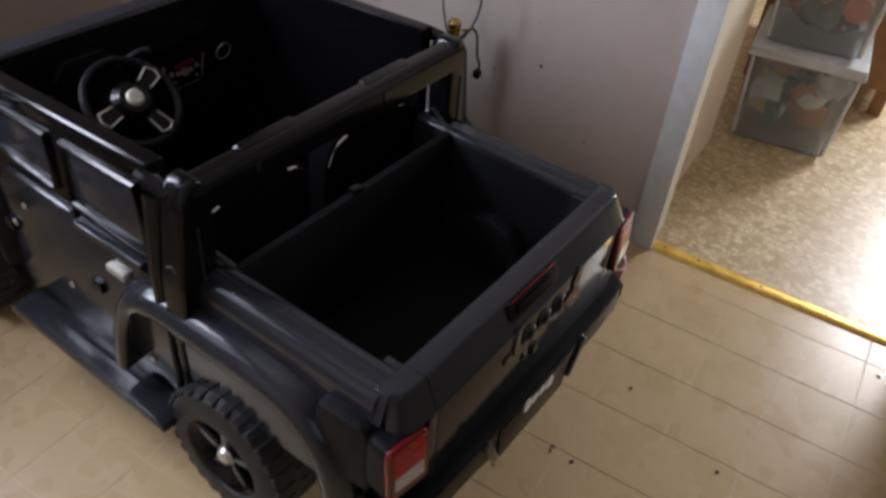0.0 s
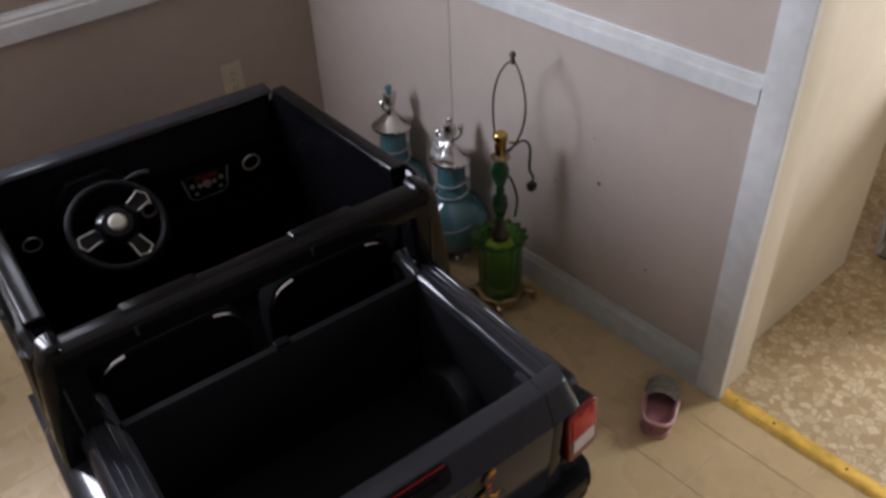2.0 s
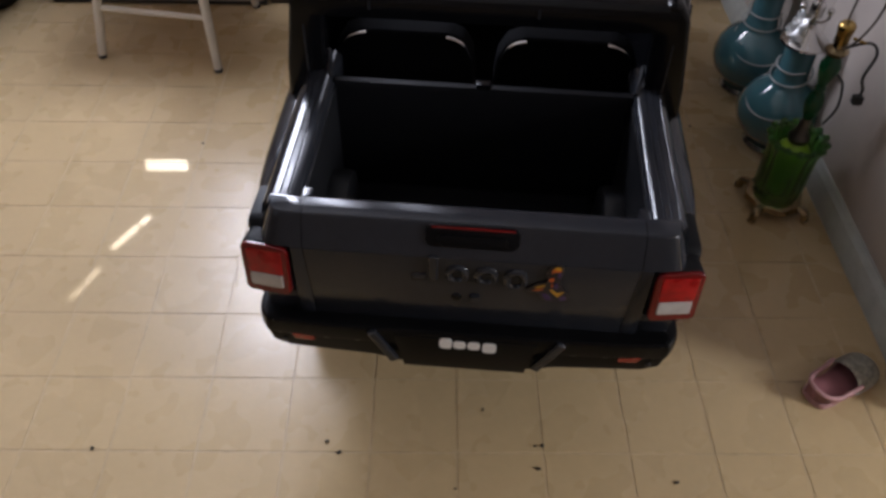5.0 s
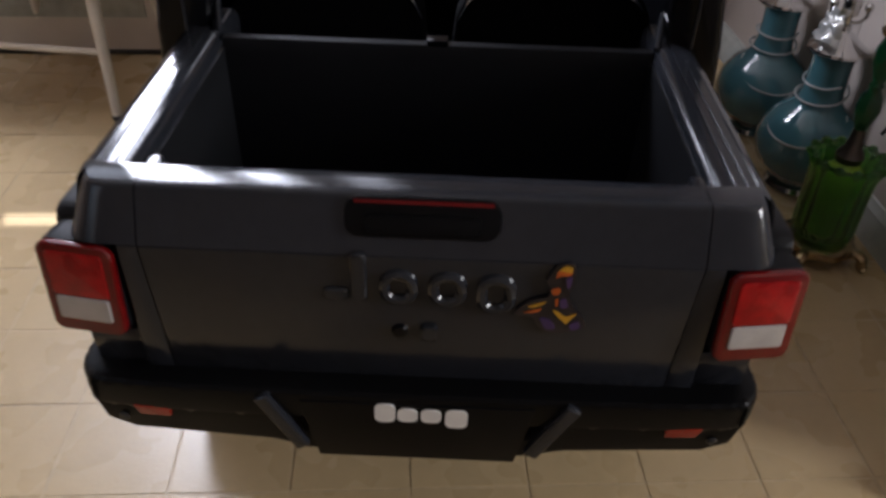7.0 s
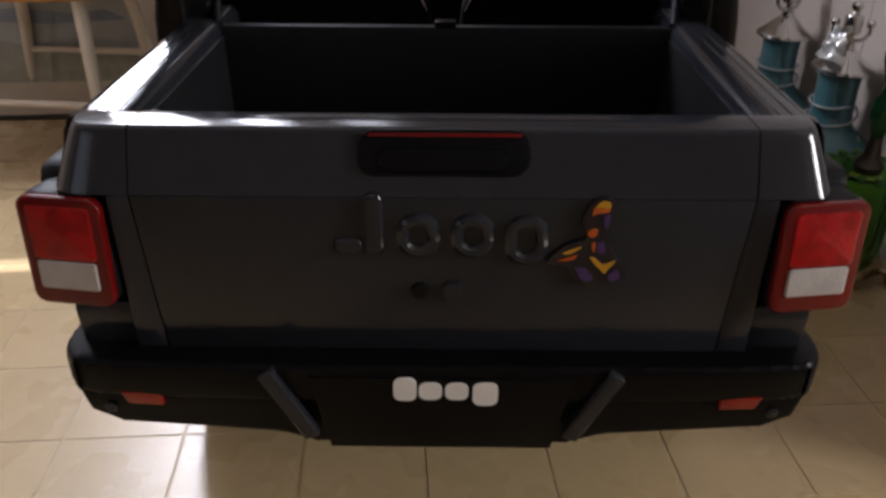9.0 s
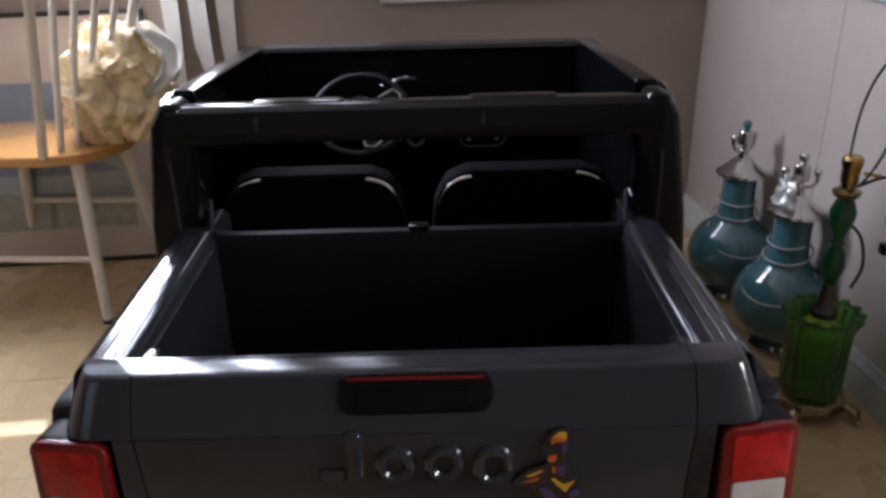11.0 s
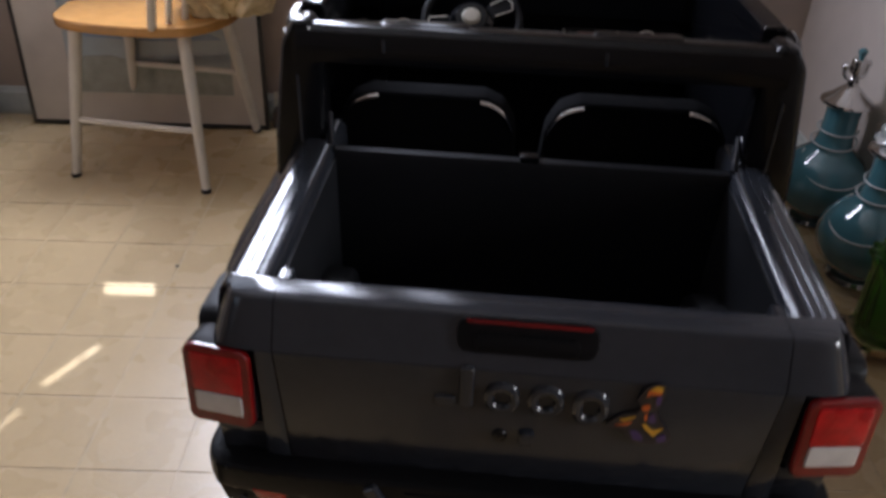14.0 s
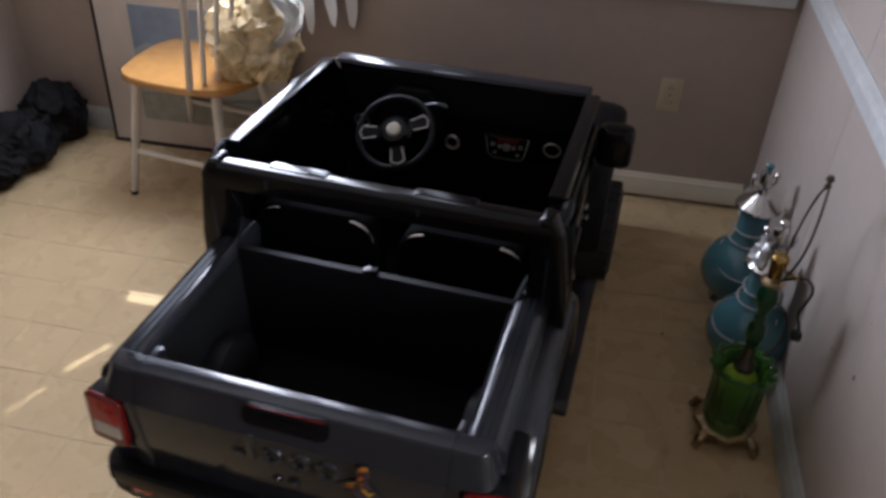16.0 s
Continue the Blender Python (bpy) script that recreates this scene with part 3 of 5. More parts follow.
for s in (-1, 1):
    part("tail_corner", prism([(0.0, 0.34), (-0.010, 0.445), (-0.008, 0.456), (0.030, 0.458), (0.030, 0.5695), (0.07, 0.5695), (0.07, 0.34)], *sorted((s * 0.2930, s * 0.348)), "x", 0.004), BODY, truck)
    part("corner_strip", prism([(s * 0.2730, 0.5698), (s * 0.2928, 0.5698), (s * 0.2928, 0.36), (s * 0.2605, 0.36), (s * 0.2622, 0.385)], -0.0138, 0.060, "y", 0.0015), BODY, truck)
    spot = Matrix.Translation((s * 0.3335, 0.020, 0.5110)) @ Matrix.Rotation(radians(8 * s), 4, "Z") @ Matrix.Rotation(radians(-4), 4, "X")
    lamp = part("tail_lamp", prism(rounded(0.0815, 0.1105, 0.014), -0.030, 0.05, "y", 0.005, turn=spot), BED, truck, "black lamp housing")
    part("rim", prism(rounded(0.080, 0.108, 0.012), -0.038, -0.028, "y", 0.004, 3, turn=spot), RED_RIM, lamp, "red plastic rim")
    part("red_lens", prism(rounded(0.061, 0.052, 0.004), -0.0395, -0.036, "y", 0.002, turn=spot @ Matrix.Translation((0, 0, 0.0195))), RED_LENS, lamp, "glossy red lens")
    part("white_lens", prism(rounded(0.057, 0.028, 0.003), -0.0402, -0.036, "y", 0.002, turn=spot @ Matrix.Translation((0, 0, -0.0222))), CLEAR_LENS, lamp, "milky white reversing lens")
    a, b = sorted((s * 0.325, s * 0.376))
    part("lamp_shroud", prism([(0.032, 0.44), (0.032, 0.566), (0.045, 0.576), (0.13, 0.572), (0.15, 0.44)], a, b, "x", 0.012), BED, truck)

SLANT = Matrix.Translation((0.001, 0.0132, 0.6003)) @ Matrix.Rotation(radians(-24.7), 4, "X")
handle = part("tailgate_handle", prism(rounded(0.150, 0.040, 0.015), -0.0160, -0.004, "y", 0.003, turn=SLANT), BUMPER, truck, "black handle recess")
part("brake_light", prism([(-0.066, -0.0017), (0.066, -0.0017), (0.066, 0.0017), (-0.066, 0.0017)], -0.0180, -0.0150, "y", 0.0008, turn=SLANT @ Matrix.Translation((0.001, 0, 0.015))), RED_RIM, handle, "thin red brake light bar")
part("lever", prism(rounded(0.112, 0.020, 0.008), -0.0190, -0.0145, "y", 0.003, turn=SLANT @ Matrix.Translation((0, 0, -0.0065))), BUMPER, handle)
part("lock_boss", prism(rounded(0.018, 0.020, 0.005), -0.021, -0.010, "y", 0.003, turn=Matrix.Translation((0.010, 0, 0.476))), BODY, truck)
part("lock_boss", lathe([(0, 0.006), (0.007, 0.005), (0.009, 0), (0, 0)], 14, turn=Matrix.Translation((-0.020, -0.014, 0.476)) @ Matrix.Rotation(radians(90), 4, "X")), BLACK, truck)

# embossed badge as plain rounded shapes
for x, z, w, h in ((-0.021, 0.534, 0.038, 0.042), (0.027, 0.534, 0.038, 0.042), (0.075, 0.530, 0.038, 0.048)):
    part("badge_ring", tube([(x + a, -0.0150, z + b) for a, b in rounded(w - 0.010, h - 0.010, 0.0135, 5)], 0.0062, 8, closed=True), BODY, truck)
part("badge_bar", prism(rounded(0.017, 0.060, 0.006), -0.0195, -0.010, "y", 0.004, 3, turn=Matrix.Translation((-0.060, 0, 0.545))), BODY, truck)
part("badge_foot", prism(rounded(0.026, 0.016, 0.006), -0.0190, -0.010, "y", 0.004, 3, turn=Matrix.Translation((-0.083, 0, 0.523))), BODY, truck)
edge = [(0.128, 0.540), (0.123, 0.552), (0.129, 0.567), (0.138, 0.574), (0.147, 0.572), (0.150, 0.560), (0.147, 0.543), (0.146, 0.533), (0.152, 0.520), (0.163, 0.505), (0.166, 0.493), (0.150, 0.486), (0.133, 0.485), (0.119, 0.493), (0.112, 0.505), (0.096, 0.507), (0.097, 0.514), (0.111, 0.527), (0.126, 0.532)]
sticker = part("sticker", prism([(p.x, p.y) for p in smooth_line([(*q, 0) for q in edge + edge[:1]], 3)[:-1]], -0.0185, -0.0155, "y"), STICKER_BLACK, truck, "small black sticker with yellow and purple patches")
PATCHES = ((STICKER_YELLOW, [(0.133, 0.565), (0.138, 0.5705), (0.145, 0.5695), (0.1455, 0.564), (0.139, 0.5645)]), (STICKER_ORANGE, [(0.131, 0.556), (0.132, 0.5645), (0.138, 0.564), (0.1455, 0.5635), (0.144, 0.560), (0.136, 0.559)]), (STICKER_ORANGE, [(0.128, 0.541), (0.133, 0.544), (0.137, 0.542), (0.135, 0.536), (0.130, 0.536)]), (STICKER_PURPLE, [(0.141, 0.556), (0.146, 0.558), (0.1465, 0.549), (0.143, 0.544)]))
LOWER_PATCHES = ((STICKER_YELLOW, [(0.132, 0.515), (0.137, 0.514), (0.144, 0.508), (0.149, 0.509), (0.156, 0.512), (0.150, 0.503), (0.147, 0.498), (0.143, 0.502), (0.138, 0.507)]), (STICKER_YELLOW, [(0.107, 0.519), (0.116, 0.523), (0.124, 0.526), (0.122, 0.523), (0.113, 0.518)]), (STICKER_ORANGE, [(0.103, 0.511), (0.114, 0.515), (0.121, 0.517), (0.116, 0.512)]), (STICKER_PURPLE, [(0.120, 0.504), (0.129, 0.503), (0.137, 0.492), (0.127, 0.491)]), (STICKER_PURPLE, [(0.150, 0.497), (0.158, 0.502), (0.161, 0.494), (0.153, 0.490)]), (STICKER_PURPLE, [(0.138, 0.530), (0.143, 0.531), (0.146, 0.520), (0.139, 0.520)]), (STICKER_ORANGE, [(0.133, 0.529), (0.136, 0.530), (0.136, 0.521), (0.134, 0.522)]))
for col, pts in PATCHES + LOWER_PATCHES:
    part("patch", prism([(p.x, p.y) for p in smooth_line([(*q, 0) for q in pts + pts[:1]], 3)[:-1]], -0.0195, -0.0180, "y"), col, sticker)

# rear bumper
outline = smooth_line([(-0.366, 0.05, 0), (-0.368, 0.0, 0), (-0.357, -0.026, 0), (-0.33, -0.038, 0), (-0.19, -0.044, 0), (0.19, -0.044, 0), (0.33, -0.038, 0), (0.357, -0.026, 0), (0.368, 0.0, 0), (0.366, 0.05, 0)], 4)
bumper = part("rear_bumper", prism([(p.x, p.y) for p in outline], 0.366, 0.409, "z", 0.009, 3), BUMPER, truck)
part("lower_bumper", prism([(-0.352, 0.375), (-0.345, 0.345), (-0.315, 0.330), (-0.16, 0.318), (-0.125, 0.306), (0.125, 0.306), (0.16, 0.318), (0.315, 0.330), (0.345, 0.345), (0.352, 0.375)], -0.036, 0.05, "y", 0.008, 3), BUMPER, bumper)
for s in (-1, 1):
    part("tow_bar", block((-0.0085, -0.006, -0.044), (0.0085, 0.006, 0.044), 0.004, 3, turn=Matrix.Translation((s * 0.145, -0.046, 0.366)) @ Matrix.Rotation(radians(28 * s), 4, "Y")), BODY, bumper)
    part("reflector", prism([(-0.020 * -s, 0.008), (0.020 * -s, 0.008), (0.020 * -s, -0.008), (-0.014 * -s, -0.006)], -0.0415, -0.030, "y", 0.002, turn=Matrix.Translation((s * 0.288, 0, 0.366))), AMBER, bumper, "small red bumper reflector")
    part("bolt", lathe([(0, 0.002), (0.005, 0.001), (0.006, 0), (0, -0.002)], 10, turn=Matrix.Translation((s * 0.322, -0.038, 0.352)) @ Matrix.Rotation(radians(90), 4, "X")), BODY, bumper)
part("recess", prism([(-0.125, 0.398), (0.125, 0.398), (0.108, 0.312), (-0.108, 0.312)], -0.0470, -0.040, "y", 0.002), BUMPER, bumper)
for x, z, w, h in ((-0.034, 0.386, 0.022, 0.027), (-0.010, 0.384, 0.022, 0.020), (0.015, 0.384, 0.022, 0.020), (0.042, 0.381, 0.024, 0.027)):
    part("mark", prism(rounded(w, h, 0.0075), -0.0485, -0.0465, "y", turn=Matrix.Translation((x, 0, z))), WHITE_PRINT, bumper, "small white printed mark")

# cab shell
for s in (-1, 1):
    a, b = sorted((s * 0.314, s * 0.345))
    door = part("door", prism([(0.485, 0.24), (0.485, 0.775), (0.500, 0.788), (0.975, 0.766), (1.03, 0.715), (1.085, 0.58), (1.085, 0.24)], a, b, "x", 0.010, 3), BLACK, truck)
    a, b = sorted((s * 0.341, s * 0.354))
    part("door_panel", prism([(0.505, 0.29), (0.505, 0.565), (0.72, 0.565), (0.735, 0.59), (0.945, 0.59), (0.985, 0.54), (0.99, 0.29)], a, b, "x", 0.007, 3), BODY, door)
    part("top_tube", tube([(s * 0.330, 0.955, 0.757), (s * 0.330, 0.985, 0.749), (s * 0.330, 1.025, 0.705), (s * 0.330, 1.07, 0.60)], 0.0160, 12), BLACK, door)
    part("top_rail", prism([(0.488, 0.765), (0.488, 0.7975), (0.985, 0.774), (0.985, 0.744)], min(s * 0.313, s * 0.347), max(s * 0.313, s * 0.347), "x", 0.007, 3), BLACK, door)
    for pane in ([(0.520, 0.610), (0.525, 0.743), (0.715, 0.735), (0.725, 0.612)], [(0.768, 0.625), (0.762, 0.733), (0.905, 0.727), (0.965, 0.670), (0.970, 0.632)]):
        part("window_pane", prism(pane, *sorted((s * 0.340, s * 0.3475)), "x", 0.002), BODY, door, "dull grey moulded window")
        part("window_trim", tube([(s * 0.348, y, z) for y, z in pane], 0.0075, 8, closed=True), BLACK, door)
    part("ledge", block((min(s * 0.345, s * 0.366), 0.53, 0.572), (max(s * 0.345, s * 0.366), 0.715, 0.588), 0.005, 3), BODY, door)
    part("door_handle", block((min(s * 0.353, s * 0.368), 0.585, 0.520), (max(s * 0.353, s * 0.368), 0.635, 0.536), 0.004), CHROME_PRINT, door, "worn silver door handle")
    for y in (0.62, 0.90):
        part("hinge", block((min(s * 0.350, s * 0.364), y + 0.06, 0.43), (max(s * 0.350, s * 0.364), y + 0.09, 0.455), 0.005), BLACK, door)
    for y, z in ((0.60, 0.40), (0.80, 0.38), (0.57, 0.33), (0.90, 0.52), (0.96, 0.45), (0.545, 0.47)):
        part("bolt", lathe([(0, 0.003), (0.006, 0.002), (0.008, 0), (0, -0.002)], 10, turn=Matrix.Translation((s * 0.357, y, z)) @ Matrix.Rotation(radians(90 * s), 4, "Y")), CHROME_PRINT, door)
    a, b = sorted((s * 0.30, s * 0.408))
    part("side_step", prism([(0.50, 0.215), (0.50, 0.235), (0.52, 0.245), (0.98, 0.245), (1.0, 0.235), (1.0, 0.215)], a, b, "x", 0.006), BODY, truck)
    # roll bar post with a triangular brace
    post = part("roll_bar_post", prism([(s * 0.386, 0.50), (s * 0.378, 0.62), (s * 0.358, 0.766), (s * 0.341, 0.796), (s * 0.315, 0.799), (s * 0.298, 0.75), (s * 0.302, 0.62), (s * 0.330, 0.50)], 0.402, 0.455, "y", 0.012, 3), BLACK, truck)
    part("brace", tube([(s * 0.345, 0.440, 0.765), (s * 0.350, 0.470, 0.776), (s * 0.350, 0.500, 0.778)], 0.014, 10), BLACK, post)
    part("brace", tube([(s * 0.352, 0.470, 0.76), (s * 0.362, 0.475, 0.62), (s * 0.366, 0.470, 0.50)], 0.018, 10), BLACK, post)
    part("stay", tube([(s * 0.288, 0.385, 0.620), (s * 0.301, 0.440, 0.646)], 0.0048, 8), BODY, post)
    for y, z, r in ((0.430, 0.690, 0.013), (0.428, 0.640, 0.010), (0.428, 0.575, 0.010)):
        part("hole", lathe([(0, -0.004), (r * 0.8, -0.003), (r, 0.001), (r * 1.25, 0.0015), (r * 1.35, 0)], 16, turn=Matrix.Translation((s * (0.3645 if z > 0.66 else 0.3735 if z > 0.6 else 0.3785), y, z)) @ Matrix.Rotation(radians(90 * s), 4, "Y")), HOLE, post)
    part("rib", block((min(s * 0.334, s * 0.338), 0.399, 0.57), (max(s * 0.334, s * 0.338), 0.404, 0.72), 0.001), BODY, post)
bar = part("roll_bar", prism([(0.3995, 0.742), (0.3980, 0.774), (0.4015, 0.784), (0.409, 0.790), (0.417, 0.791), (0.435, 0.791), (0.444, 0.787), (0.449, 0.778), (0.449, 0.742)], -0.335, 0.335, "x"), BLACK, truck)
for a, b in ((-0.222, -0.094), (0.071, 0.198)):
    part("pad", block((a, 0.419, 0.764), (b, 0.4505, 0.7930), 0.010, 3), BLACK, bar)
for a in (-0.215, 0.088):
    part("clip", block((a, 0.3955, 0.759), (a + 0.006, 0.401, 0.778), 0.002), BODY, bar)
part("cab_floor", block((-0.312, 0.40, 0.25), (0.312, 1.02, 0.275)), SEAT, truck)
cowl = part("dashboard", prism([(1.035, 0.27), (1.03, 0.56), (1.005, 0.64), (0.985, 0.70), (0.966, 0.765), (0.958, 0.774), (0.946, 0.778), (0.952, 0.7870), (0.990, 0.7890), (1.001, 0.776), (1.06, 0.62), (1.06, 0.27)], -0.3255, 0.3155, "x", 0.004), BODY, truck)
part("shelf", prism([(0.985, 0.56), (0.975, 0.60), (0.99, 0.645), (1.02, 0.645), (1.04, 0.56)], -0.312, 0.312, "x", 0.010), SEAT, cowl)
part("lower_dash", block((-0.312, 0.965, 0.28), (0.312, 1.030, 0.565), 0.012), SEAT, cowl)
part("gauge_pod", prism([(-0.21, 0.63), (-0.20, 0.70), (-0.17, 0.735), (-0.08, 0.735), (-0.05, 0.70), (-0.04, 0.63)], 0.945, 0.99, "y", 0.010, 3), BED, cowl)
part("stalk", tube(smooth_line([(-0.085, 0.90, 0.715), (-0.04, 0.895, 0.730), (-0.015, 0.89, 0.728)]), 0.006, 8), BODY, cowl)
radio = part("radio", prism([(-0.055, 0.028), (0.055, 0.028), (0.046, -0.024), (0.034, -0.032), (-0.034, -0.032), (-0.046, -0.024)], -0.006, 0.006, "y", 0.003, turn=Matrix.Translation((0.122, 0.978, 0.600)) @ Matrix.Rotation(radians(-14), 4, "X")), BLACK, cowl, "black radio panel with silver rim and buttons")
part("rim", tube([(0.122 + x, 0.970, 0.600 + z) for x, z in [(-0.056, 0.028), (-0.046, -0.024), (-0.034, -0.033), (0.034, -0.033), (0.046, -0.024), (0.056, 0.028)]], 0.0022, 6), CHROME_PRINT, radio)
for x, z in ((-0.036, 0.004), (-0.018, 0.0), (0.018, 0.0), (0.036, 0.004), (-0.03, -0.018), (0.03, -0.018)):
    part("button", lathe([(0, 0.006), (0.005, 0.005), (0.006, 0), (0, 0)], 10, turn=Matrix.Translation((0.122 + x, 0.972, 0.600 + z)) @ Matrix.Rotation(radians(90), 4, "X")), CHROME_PRINT, radio)
part("knob", lathe([(0, 0.010), (0.009, 0.008), (0.011, 0), (0, 0)], 14, turn=Matrix.Translation((0.122, 0.972, 0.600)) @ Matrix.Rotation(radians(90), 4, "X")), CHROME_PRINT, radio)
part("display", block((0.096, 0.966, 0.612), (0.150, 0.972, 0.624), 0.001), DISPLAY, radio, "faded red display strip")
for x, z, r, w in ((0.238, 0.612, 0.021, 0.0022), (-0.272, 0.612, 0.019, 0.0022), (-0.022, 0.590, 0.017, 0.004)):
    part("vent_ring", tube(ring((x, 0.970, z), r, 0, (0, 1, 0.2), 24, 1.2 if w > 0.003 else 1.0), w, 6, closed=True), CHROME_PRINT, cowl)
cowl.location = (0.005, 0.050, -0.022)
HUB = Vector((-0.116, 0.862, 0.660))
TILT = Matrix.Translation(HUB) @ Matrix.Rotation(radians(40), 4, "X")
wheel = part("steering_wheel", tube([TILT @ Vector((0.091 * math.cos(a), 0.091 * math.sin(a), 0)) for a in (k * 2 * math.pi / 40 for k in range(40))], 0.0080, 10, closed=True), BED, truck)
part("hub", lathe([(0, 0.020), (0.030, 0.018), (0.042, 0.006), (0.044, -0.012), (0, -0.012)], 24, turn=TILT), BLACK, wheel)
part("cap", lathe([(0, 0.026), (0.014, 0.025), (0.018, 0.020), (0.018, 0.014), (0, 0.014)], 24, turn=TILT), HUB_CAP, wheel, "round cream hub cap")
part("column", tube([HUB, HUB + Vector((0, 0.13, -0.055))], 0.022, 12), BLACK, wheel)
for a in (28, 192, 290):
    turn = TILT @ Matrix.Rotation(radians(a), 4, "Z")
    spoke = part("spoke", block((0.030, -0.016, -0.006), (0.088, 0.016, 0.008), 0.005, turn=turn), BED, wheel)
    part("trim", tube([turn @ Vector(p) for p in ((0.045, -0.013, 0.010), (0.078, -0.016, 0.010), (0.085, 0.0, 0.010), (0.078, 0.016, 0.010), (0.045, 0.013, 0.010))], 0.0020, 6), CHROME_PRINT, spoke, "silver spoke outline")

# seats
for x in (-0.160, 0.160):
    seat = part("seat", block((x - 0.125, 0.53, 0.30), (x + 0.125, 0.80, 0.37), 0.02, 3), BLACK, truck)
    shape = [(-0.130, 0.30), (0.130, 0.30), (0.142, 0.57), (0.137, 0.622), (0.118, 0.656), (0.088, 0.669), (-0.088, 0.669), (-0.118, 0.656), (-0.137, 0.622), (-0.142, 0.57)]
    part("backrest", prism(shape, 0.478, 0.530, "y", 0.010, 3, turn=Matrix.Translation((x, 0, 0))), SEAT, seat)
    # glints on the seat shoulders, put in as thin chrome strips
    for s in (-1, 1):
        inner = s * x < 0
        line = [(x + s * 0.082, 0.480, 0.660), (x + s * 0.103, 0.478, 0.655), (x + s * 0.120, 0.477, 0.642), (x + s * 0.134, 0.477, 0.615)] if inner else [(x + s * 0.074, 0.481, 0.662), (x + s * 0.093, 0.479, 0.659), (x + s * 0.110, 0.477, 0.651), (x + s * 0.121, 0.477, 0.639)]
        part("seat_glint", tube(smooth_line(line), 0.0042, 8, taper=(1.0, 0.35)), CHROME, seat, "silver strip standing in for glint on seat edge")

# wheels and flares
def road_wheel(x, y, s):
    m = Matrix.Translation((x, y, 0.2015)) @ Matrix.Rotation(radians(90 * s), 4, "Y") @ Matrix.Diagonal((0.82, 0.82, 1, 1))
    tyre = part("wheel", lathe([(0.105, -0.055), (0.150, -0.058), (0.172, -0.050), (0.182, -0.036), (0.182, 0.036), (0.172, 0.050), (0.150, 0.058), (0.110, 0.055), (0.105, 0.040), (0.105, -0.040), (0.105, -0.055)], 36, turn=m), RUBBER, truck)
    for k in range(28):
        a = 2 * math.pi * k / 28
        part("tread_block", block((0.172, -0.013, -0.052), (0.1845, 0.013, -0.006 if k % 2 else 0.002), 0.003, 1, turn=m @ Matrix.Rotation(a, 4, "Z")), RUBBER, tyre)
        part("tread_block", block((0.172, -0.013, 0.008), (0.1845, 0.013, 0.052), 0.003, 1, turn=m @ Matrix.Rotation(a + 0.1, 4, "Z")), RUBBER, tyre)
    part("rim", lathe([(0, 0.040), (0.030, 0.042), (0.036, 0.030), (0.085, 0.022), (0.100, 0.045), (0.108, 0.050), (0.108, -0.04), (0, -0.04)], 30, turn=m), BLACK, tyre)
    for k in range(5):
        part("spoke", block((0.030, -0.014, 0.020), (0.100, 0.014, 0.042), 0.005, 1, turn=m @ Matrix.Rotation(2 * math.pi * k / 5, 4, "Z")), BLACK, tyre)
    part("hub_cap", lathe([(0, 0.052), (0.018, 0.050), (0.024, 0.040), (0, 0.040)], 16, turn=m), CHROME_PRINT, tyre)


def sweep(line, s, root, tip):
    """A rounded mudguard drawn along an arch given as (y, z), from the body out to its lip."""
    bm = bmesh.new()
    pts = smooth_line([(0, *p) for p in line], 5)
    rows = []
    for n, p in enumerate(pts):
        way = (pts[min(n + 1, len(pts) - 1)] - pts[max(n - 1, 0)]).normalized()
        out = Vector((0, -way.z, way.y))
        if out.z < -0.2:
            out = -out
        rows.append([bm.verts.new((s * x, p.y + out.y * d, p.z + out.z * d)) for x, d in ((root, 0.032), (root + 0.5 * (tip - root), 0.030), (tip - 0.014, 0.022), (tip - 0.003, 0.010), (tip, -0.004), (tip - 0.002, -0.016), (tip - 0.012, -0.020), (root, -0.014))])
    for one, two in zip(rows, rows[1:]):
        for k in range(8):
            bm.faces.new((one[k], one[(k + 1) % 8], two[(k + 1) % 8], two[k]))
    bm.faces.new(rows[0])
    bm.faces.new(rows[-1][::-1])
    return bm


for s in (-1, 1):
    road_wheel(s * 0.318, 0.385, s)
    road_wheel(0.371 if s > 0 else -0.335, 1.285, s)
    crown = [(0.085, 0.34), (0.104, 0.44), (0.150, 0.505), (0.215, 0.532), (0.36, 0.536), (0.49, 0.532), (0.560, 0.498), (0.606, 0.41), (0.632, 0.30)]
    part("wheel_flare", sweep([(y, z) for y, z in crown], s, 0.330, 0.394), BODY, truck, angle=60)
    part("front_flare", sweep([(y + 0.93, z - 0.02) for y, z in crown], s, 0.310, 0.398 if s > 0 else 0.375), BED, truck, angle=60)
part("hood", prism([(1.05, 0.28), (1.05, 0.515), (1.12, 0.520), (1.44, 0.500), (1.50, 0.47), (1.51, 0.28)], -0.27, 0.27, "x", 0.02, 3), BODY, truck)
part("fender", block((-0.325, 1.04, 0.40), (-0.265, 1.47, 0.51), 0.02, 3), BODY, truck)
part("fender", block((0.265, 1.04, 0.40), (0.325, 1.47, 0.51), 0.02, 3), BODY, truck)
part("front_bumper", block((-0.33, 1.50, 0.25), (0.33, 1.57, 0.34), 0.02, 3), BLACK, truck)
part("grille", block((-0.24, 1.505, 0.36), (0.24, 1.525, 0.50), 0.01), BLACK, truck)
part("chassis", block((-0.24, 0.22, 0.22), (0.24, 1.48, 0.334), 0.01), BLACK, truck)
